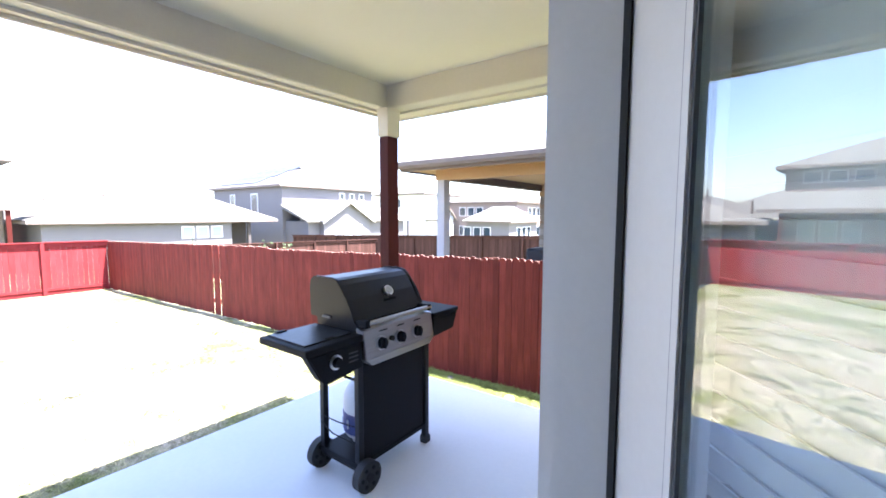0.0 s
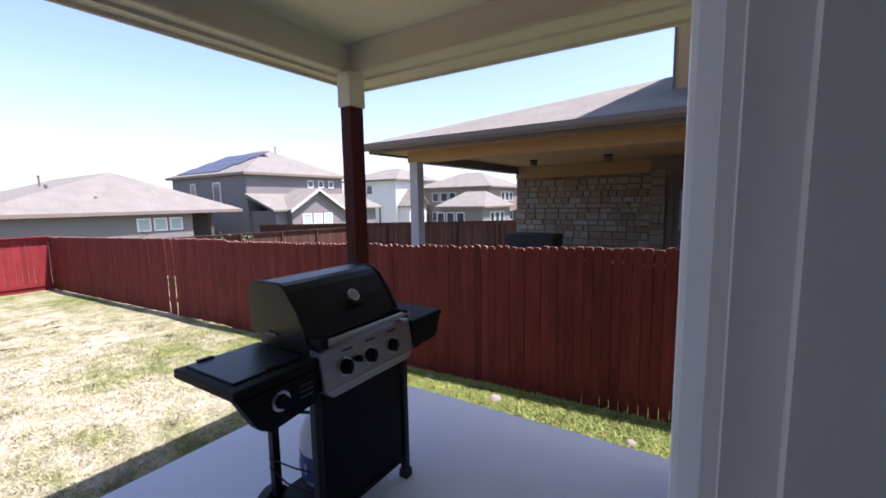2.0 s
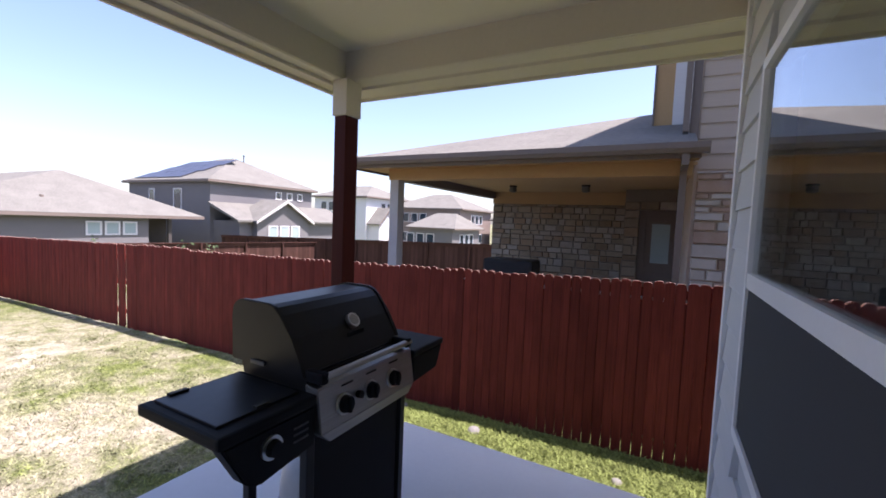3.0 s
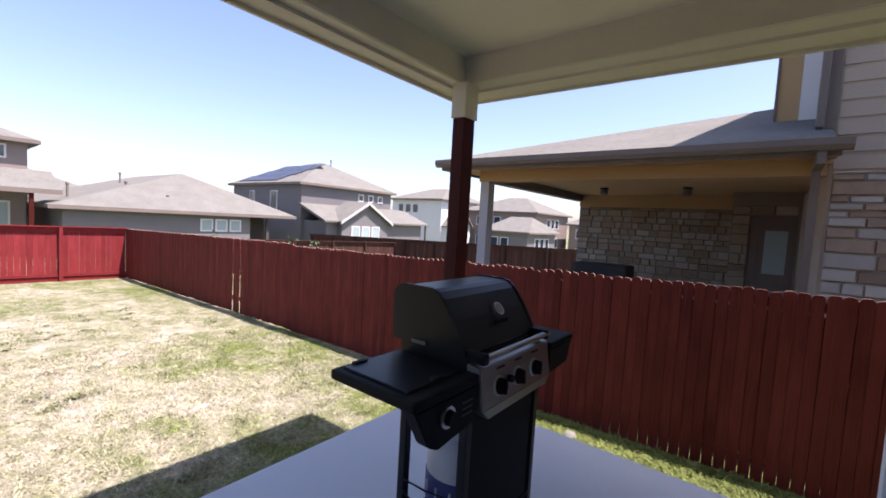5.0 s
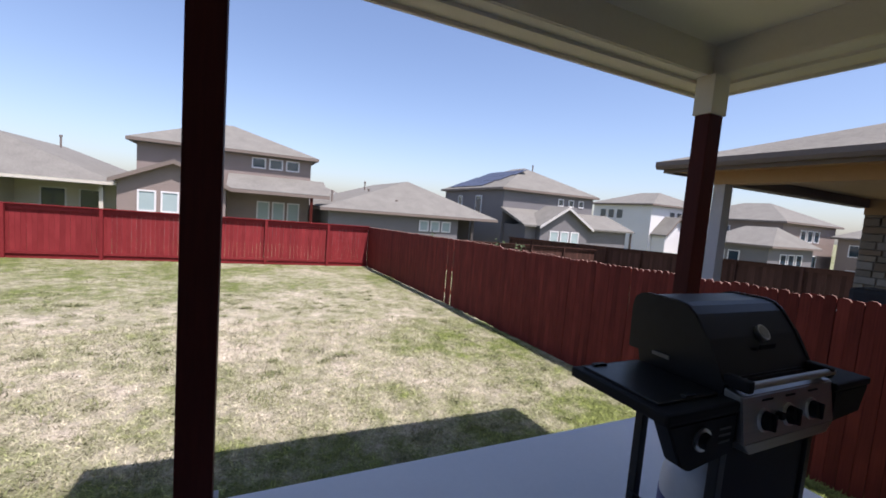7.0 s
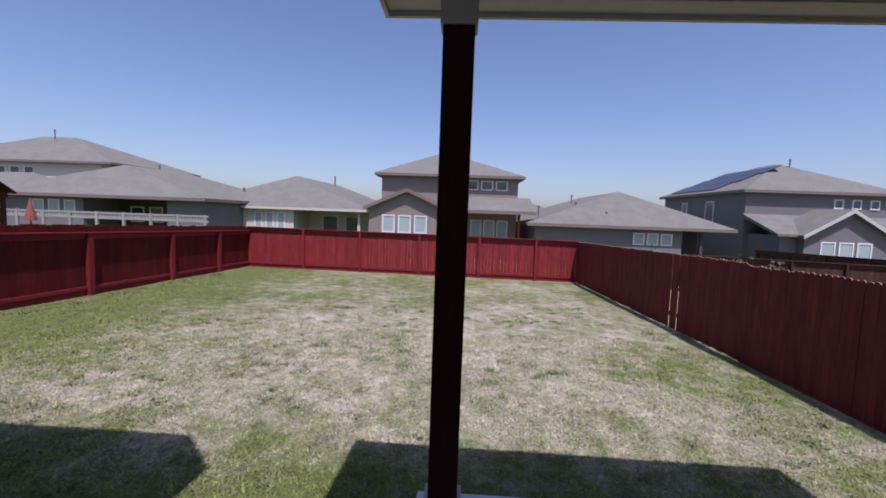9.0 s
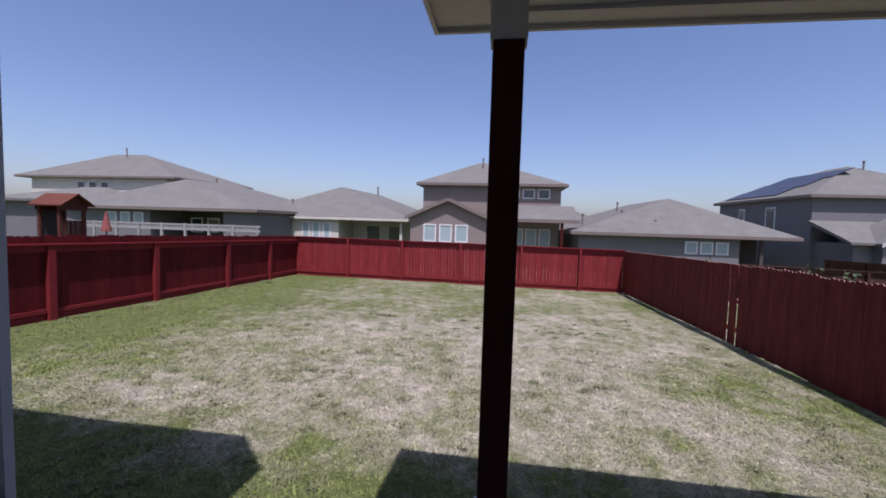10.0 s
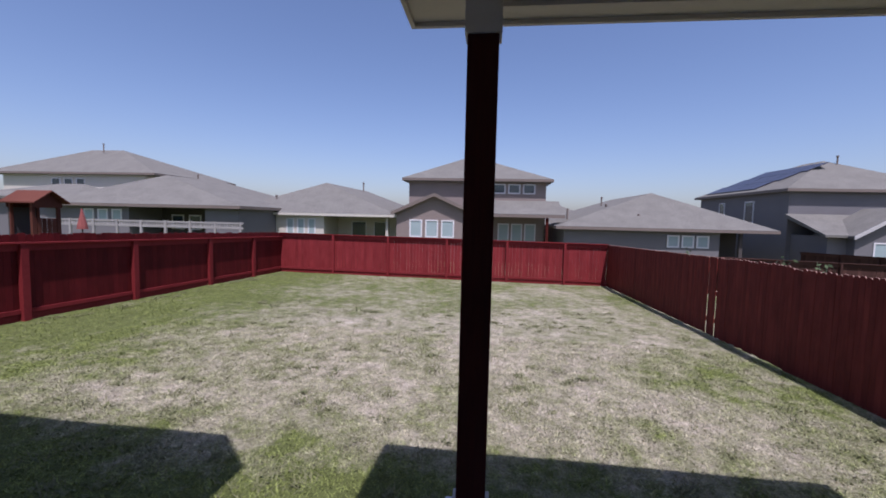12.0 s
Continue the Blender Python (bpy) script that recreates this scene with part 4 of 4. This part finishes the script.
def house_a():
    h = thing("house", (-35, -1, ground_z(-35, -1)), "two-storey taupe house with gable and covered porch behind the back fence", "house")
    part("wall", boxes((-42, -33, -6.45, 4.05, -2.2, 4.45)), BROWNSIDE, h)
    part("roof", hip(-42.6, -32.5, -6.9, 4.5, 4.55, ((-37.5, -2.4), (-37.5, -1.2)), 6.75), SHINGLE, h)
    eaves(h, -42.6, -32.5, -6.9, 4.5, 4.55)
    gable(h, -30.0, -33.0, -6.75, -1.3, 1.85, 3.05, -2.2, BROWNSIDE)
    add_window(h, "x", -30.0, -5.8, -2.6, 0.1, 1.35, 1, n=3, gapw=0.22)
    add_window(h, "x", -33.0, 0.1, 3.25, 3.45, 4.2, 1, FARPANE, n=3, gapw=0.2)
    part("porch_roof", prism([(-30.0, 1.72), (-30.0, 1.9), (-33.0, 2.95), (-33.0, 2.75)], "y", -1.3, 5.0), SHINGLE, h)
    part("porch_fascia", boxes((-30.0, -29.95, -1.2, 5.0, 1.66, 1.86)), FASCIA, h)
    part("porch_wall", boxes((-33.0, -32.3, -1.3, 3.9, -2.2, 1.75)), BROWNSIDE, h)
    add_window(h, "x", -32.3, 0.5, 3.3, -0.3, 1.2, 1, n=3, gapw=0.15)
    part("porch_post", boxes((-30.25, -30.07, 3.75, 3.93, -2.2, 1.7)), REDWOOD, h)
    vent(h, -36.0, -2.0, 6.3, 0.5)


def house_b():
    h = thing("house", (-36, 11, ground_z(-36, 11)), "single-storey slate grey house with hip roof behind the back fence", "house")
    part("wall", boxes((-48, -29.5, 4.9, 14.75, -3, 1.0)), GREYSIDE, h)
    # porch shade is put into the wall colour
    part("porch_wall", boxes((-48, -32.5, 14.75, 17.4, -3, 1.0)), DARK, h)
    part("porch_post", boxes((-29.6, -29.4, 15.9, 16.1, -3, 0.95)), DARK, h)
    part("roof", hip(-49, -29.0, 4.3, 18.0, 1.16, ((-44.6, 12.0), (-34.0, 12.0)), 3.75), SHINGLE, h)
    eaves(h, -49, -29.0, 4.3, 18.0, 1.16)
    add_window(h, "x", -29.5, 11.5, 14.1, -0.1, 0.72, 1, n=3, gapw=0.14)
    for x, y, z, k in ((-38, 9.4, 2.9, 0.6), (-32.5, 5.6, 1.6, 0.7), (-30.6, 10.0, 1.6, 0.35), (-33.5, 8.6, 2.4, 0.3), (-32.4, 11.3, 2.4, 0.15)):
        vent(h, x, y, z, k)


def house_c():
    h = thing("house", (-38, 26, ground_z(-38, 26)), "two-storey grey house with solar panels on the roof", "house")
    part("wall", boxes((-44.6, -32.4, 20.6, 31.2, -4, 4.0)), GREYSIDE, h)
    part("roof", hip(-45, -32, 20.2, 31.6, 4.1, ((-39.5, 26), (-37.2, 26)), 6.7), SHINGLE, h)
    eaves(h, -45, -32, 20.2, 31.6, 4.1)
    s = 2.6 / 5.8
    for i in range(5):
        for j in range(3):
            xa, ya = -43.6 + i * 1.45 + j * 0.55, 20.6 + j * 1.5
            z0, z1 = 4.1 + (ya - 20.2) * s + 0.10, 4.1 + (ya + 1.45 - 20.2) * s + 0.10
            sheet("solar_panel", [(xa, ya, z0), (xa + 1.4, ya, z0), (xa + 1.4, ya + 1.45, z1), (xa, ya + 1.45, z1)], 0.05, SOLAR, h, "dark blue solar panel" if i == j == 0 else "")
    add_window(h, "y", 20.6, -41.2, -40.3, 2.2, 3.4, -1, FARPANE)
    add_window(h, "y", 20.6, -37.4, -36.2, 1.6, 3.4, -1, FARPANE)
    add_window(h, "x", -32.4, 26.8, 30.0, 2.9, 3.6, 1, FARPANE, n=3, gapw=0.6)
    part("lower_wall", boxes((-32.4, -29.2, 20.9, 32.6, -4, 0.9)), GREYSIDE, h)
    part("lower_roof", prism([(-28.7, 0.85), (-28.7, 1.0), (-32.4, 2.35), (-32.4, 2.1)], "y", 20.4, 33.2), SHINGLE, h)
    gable(h, -28.6, -31.5, 22.0, 27.2, 1.0, 2.55, -4, GREYSIDE)
    add_window(h, "x", -28.6, 23.0, 26.2, -0.5, 0.6, 1, n=3, gapw=0.2)
    part("porch_post", boxes((-28.9, -28.75, 32.8, 32.95, -4, 0.85)), DARK, h)
    vent(h, -36.5, 26.5, 6.3, 0.6)


def house_d():
    h = thing("house", (-39, -14, ground_z(-39, -14)), "single-storey cream house with hip roof and covered porch", "house")
    part("wall", boxes((-50, -31.4, -20.2, -12.75, -2.5, 1.5)), CREAMSIDE, h)
    part("porch_wall", boxes((-50, -34.5, -12.75, -7.6, -2.5, 1.5)), CREAMSIDE, h)
    part("roof", hip(-51, -31.0, -20.8, -7.0, 1.66, ((-46.5, -14), (-36.0, -14.4)), 4.35), SHINGLE, h)
    eaves(h, -51, -31.0, -20.8, -7.0, 1.66, CREAMSIDE)
    add_window(h, "x", -31.4, -15.75, -13.4, 0.0, 1.25, 1, n=3, gapw=0.25)
    add_window(h, "x", -34.5, -11.6, -8.4, -0.4, 1.1, 1, FARPANE, n=2, gapw=0.6)
    part("porch_post", boxes((-31.6, -31.4, -7.9, -7.7, -2.5, 1.46)), CREAMSIDE, h)
    for x, y, z, k in ((-39, -12.0, 4.1, 0.45), (-33.0, -17.4, 2.6, 0.35)):
        vent(h, x, y, z, k)


def house_e():
    h = thing("house", (-33, -24, ground_z(-33, -24)), "single-storey grey house with a deep shaded porch", "house")
    part("wall", boxes((-40, -26.6, -31.0, -24.6, -2.5, 1.75)), GREYSIDE, h)
    # recessed wall coloured near-black for the shade of the deep porch
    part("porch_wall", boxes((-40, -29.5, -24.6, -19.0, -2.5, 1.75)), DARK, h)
    part("end_wall", boxes((-40, -26.6, -19.0, -16.6, -2.5, 1.75)), GREYSIDE, h)
    part("roof", hip(-41, -26.1, -31.5, -16.2, 1.98, ((-36.5, -24.6), (-31, -25.4)), 4.35), SHINGLE, h)
    eaves(h, -41, -26.1, -31.5, -16.2, 1.98)
    add_window(h, "x", -26.6, -28.0, -25.1, 0.6, 1.6, 1, n=3, gapw=0.3)
    add_window(h, "x", -29.5, -23.8, -20.0, 0.2, 1.3, 1, FARPANE, n=3, gapw=0.4)
    vent(h, -34, -25.0, 4.2, 0.4)


def house_f():
    h = thing("house", (-43, -43, ground_z(-43, -43)), "two-storey pale house with broad hip roof", "house")
    part("wall", boxes((-50, -38.5, -50, -34.0, -2.5, 5.1)), CREAMSIDE, h)
    part("roof", hip(-51, -38.0, -51.5, -32.6, 5.25, ((-44.5, -46), (-44.5, -42)), 8.4), SHINGLE, h)
    eaves(h, -51, -38.0, -51.5, -32.6, 5.25)
    add_window(h, "x", -38.5, -44.4, -40.6, 3.6, 4.7, 1, FARPANE, n=3, gapw=0.4)
    part("lower_wall", boxes((-38.5, -32.5, -46, -36, -2.5, 2.4)), GREYSIDE, h)
    part("lower_roof", hip(-38.5, -31.9, -46.6, -34.4, 2.55, ((-36.4, -41), (-36.4, -38.5)), 3.95), SHINGLE, h)
    vent(h, -43, -43, 8.2, 0.6)


house_a()
house_b()
house_c()
house_d()
house_e()
house_f()


def far_house(x0, x1, y0, y1, z, zr, mat, two, label):
    xm, ym = (x0 + x1) / 2, (y0 + y1) / 2
    h = thing("house", (xm, ym, -2), label, "house")
    part("wall", boxes((x0 + 0.5, x1 - 0.5, y0 + 0.5, y1 - 0.5, -4, z)), mat, h)
    part("roof", hip(x0, x1, y0, y1, z + 0.15, ((xm - 1.5, ym), (xm + 1.5, ym)), zr), SHINGLE, h)
    eaves(h, x0, x1, y0, y1, z + 0.15)
    for lev in ((z - 1.9, z - 0.6), (z - 4.7, z - 3.3))[: 2 if two else 1]:
        add_window(h, "y", y0 + 0.5, xm - 3.5, xm + 0.5, *lev, -1, FARPANE, n=3, gapw=0.3)
        add_window(h, "x", x1 - 0.5, ym - 2, ym + 2, *lev, 1, FARPANE, n=3, gapw=0.3)
    return h


hw = far_house(-46.5, -36.0, 44.5, 56, 4.4, 6.4, WHITESIDE, True, "white two-storey house far along the street")
gable(hw, -34.6, -37.0, 45.5, 49.5, 1.0, 2.9, -4, WHITESIDE)
hg = far_house(-37, -24.5, 50, 62, 3.2, 5.6, BROWNSIDE, True, "taupe two-storey house far along the street")
h1 = far_house(-29.5, -22.5, 44, 53, 0.6, 2.6, GREYSIDE, False, "small grey gabled house beyond the brown fence")
h2 = far_house(-24, -14, 58, 70, 2.0, 4.4, BROWNSIDE, True, "taupe house with dormer far beyond the fences")
gable(h2, -14.2, -18, 60, 65, 1.6, 3.2, -4, BROWNSIDE)
far_house(-64, -52, 0.5, 11, 2.2, 4.6, BROWNSIDE, False, "taupe house glimpsed between the houses")
far_house(-14, -4, 70, 82, 2.6, 4.8, CREAMSIDE, True, "cream house far beyond the porch")
far_house(-58, -47, 66, 78, 3.6, 6.0, GREYSIDE, True, "grey two-storey house in the distance")

# ---------------------------------------------------------------- yard of the house on the far side: play set, railing, canvas
ps = thing("play_set", (-11.6, -13.0, ground_z(-11, -13)), "weathered cedar play set with pitched wooden roof", "play set")
gz = ground_z(-11, -13)
for px, py in ((-11.15, -12.9), (-11.85, -12.9), (-11.15, -13.6), (-11.85, -13.6)):
    part("post", box(px - 0.04, px + 0.04, py - 0.04, py + 0.04, gz, 1.7, 0.005), CEDAR, ps)
part("deck", box(-11.92, -11.08, -13.66, -12.84, 0.35, 0.42, 0.005), CEDAR, ps)
for k in range(6):
    part("slat", box(-11.88 + k * 0.135, -11.77 + k * 0.135, -12.87, -12.845, 0.42, 1.2), CEDAR, ps)
for yb in (-12.87, -13.66):
    part("header", boxes((-11.92, -11.08, yb, yb + 0.04, 1.5, 1.68)), CEDAR, ps)
# back wall darkened in colour for the shade inside the play set
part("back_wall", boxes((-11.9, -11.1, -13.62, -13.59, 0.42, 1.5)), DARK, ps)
part("gable_end", prism([(-11.9, 1.68), (-11.1, 1.68), (-11.5, 1.96)], "y", -12.88, -12.83), CEDAR, ps)
for sgn in (-1, 1):
    part("roof_slope", prism([(-11.5, 1.96), (-11.5 + sgn * 0.5, 1.62), (-11.5 + sgn * 0.5, 1.66), (-11.5, 2.0)], "y", -13.8, -12.65), CEDAR, ps)
rail = thing("railing", (-22, -19.5, ground_z(-22, -19.5)), "weathered grey slatted railing of the further yard", "railing")
for za in (0.62, 0.88):
    part("rail", boxes((-22.05, -21.97, -25.5, -13.4, za, za + 0.1)), RAILGREY, rail)
for k in range(9):
    yy = -25.4 + k * 1.48
    part("post", boxes((-22.06, -21.94, yy - 0.06, yy + 0.06, ground_z(-22, yy) - 0.1, 1.0)), RAILGREY, rail)
for k in range(78):
    yy = -25.3 + k * 0.15
    part("slat", boxes((-22.03, -21.99, yy - 0.05, yy + 0.05, 0.6, 0.88)), RAILGREY, rail)
umb = thing("folded_umbrella", (-12.85, -13.2, ground_z(-12.8, -13.2)), "closed faded red patio umbrella", "umbrella")
part("pole", tube((-12.85, -13.2, ground_z(-12.8, -13.2)), (-12.85, -13.2, 1.52), 0.02), DARK, umb)
part("canopy", lathe([(0.15, 0.85), (0.14, 0.95), (0.06, 1.3), (0.02, 1.5)], (-12.85, -13.2, 0), 10), REDCLOTH, umb)

# ---------------------------------------------------------------- small things along the fence and in the grass
rw = random.Random(11)
for sx, sy, r in ((-2.35, 4.62, 0.07), (-0.85, 4.4, 0.05), (-3.4, 4.8, 0.05)):
    bm = bmesh.new()
    bmesh.ops.create_icosphere(bm, subdivisions=2, radius=r)
    for v in bm.verts:
        v.co *= 1 + 0.25 * noise.noise(v.co * 14)
        v.co.z *= 0.6
    bmesh.ops.translate(bm, verts=bm.verts, vec=(sx, sy, ground_z(sx, sy) + r * 0.3))
    tagged(part("rock", bm, ROCK), "small grey rock lying in the grass", "rock", "rocks by the fence")


def blades(name, count, region, seed, hgt, mat, keep=lambda x, y: True):
    r = np.random.RandomState(seed)
    v, f = [], []
    for _ in range(count):
        x, y = r.uniform(region[0], region[1]), r.uniform(region[2], region[3])
        if not keep(x, y):
            continue
        z = ground_z(x, y) + 0.03 * noise.noise((x * 0.6, y * 0.6, 3)) - 0.01
        a, h = r.uniform(0, 6.283), hgt * r.uniform(0.5, 1.3)
        w, ln = r.uniform(0.005, 0.012), r.uniform(0.8, 2.4) * h
        c, s = math.cos(a), math.sin(a)
        b = r.uniform(0, 6.283)
        k = len(v)
        v += [(x - c * w, y - s * w, z), (x + c * w, y + s * w, z), (x + math.cos(b) * ln, y + math.sin(b) * ln, z + h)]
        f.append((k, k + 1, k + 2))
    me = bpy.data.meshes.new(name)
    me.from_pydata(v, [], f)
    me.materials.append(mat)
    return tagged(new(name, me), "short patchy lawn grass, part green and part dry", "grass", kind="stuff")


def off_slab(x, y):
    return not (-2.92 < x and -0.32 < y < 2.97) and not (x > -2.1 and y < -1.7)


blades("grass", 210000, (-9.5, -2.9, -7.5, 4.95), 1, 0.032, BLADE, off_slab)
blades("grass", 90000, (-19.3, -9.5, -9.8, 4.95), 2, 0.03, BLADE)
blades("grass", 60000, (-4.2, 1.0, 2.97, 4.95), 3, 0.045, BLADE)
blades("grass", 22000, (-16.0, -2.0, -9.8, -7.5), 5, 0.035, BLADE)


def leafy(name, x, y, base, top, count, seed, label):
    t = thing(name, (x, y, base), label, "plant", "plants along the fence")
    r = random.Random(seed)
    part("stem", wire([(x, y, base), (x + 0.04, y + 0.02, (base + top) / 2), (x - 0.03, y - 0.02, top)], 0.008), CEDAR, t)
    bm = bmesh.new()
    for _ in range(count):
        c = Vector((x + r.gauss(0, 0.13), y + r.gauss(0, 0.05), top + r.gauss(-0.02, 0.09)))
        u = Vector((r.gauss(0, 1), r.gauss(0, 1), r.gauss(0, 1))).normalized() * 0.045
        w = u.cross(Vector((r.gauss(0, 1), r.gauss(0, 1), r.gauss(0, 1)))).normalized() * 0.024
        q = [bm.verts.new(c + d) for d in (-u, w, u, -w)]
        bm.faces.new(q)
    part("leaves", bm, WEED, t)


for x_, s_ in ((-8.9, 1), (-8.1, 2), (-12.6, 3)):
    leafy("vine", x_, 5.22, ground_z(x_, 5.22), ground_z(x_, 5.0) + 1.80, 24, s_, "leafy vine tips showing over the fence top")


def tufts(count, region, seed):
    """Darker weed tufts standing in the thin lawn."""
    r = np.random.RandomState(seed)
    v, f = [], []
    for _ in range(count):
        x, y, n = r.uniform(region[0], region[1]), r.uniform(region[2], region[3]), r.randint(25, 70)
        s = r.uniform(0.03, 0.12)
        for _ in range(n):
            px, py = x + r.normal(0, s), y + r.normal(0, s)
            z = ground_z(px, py)
            a, h, w = r.uniform(0, 6.283), r.uniform(0.015, 0.045), r.uniform(0.006, 0.012)
            k = len(v)
            v += [(px - math.sin(a) * w, py + math.cos(a) * w, z), (px + math.sin(a) * w, py - math.cos(a) * w, z), (px + math.cos(a) * h * 1.6, py + math.sin(a) * h * 1.6, z + h)]
            f.append((k, k + 1, k + 2))
    me = bpy.data.meshes.new("weeds")
    me.from_pydata(v, [], f)
    me.materials.append(WEEDS)
    tagged(new("weeds", me), "low grey-green weed tufts scattered in the lawn", "weeds", kind="stuff")


WEEDS = surf("weed_tuft", (0.095, 0.115, 0.045), (0.19, 0.185, 0.095), 6, 0.85, bump=0, island=True, rnd=0.3)
tufts(420, (-13.0, -3.6, -7.0, 4.4), 21)
tufts(60, (-19.0, -5.0, -9.7, -9.2), 22)
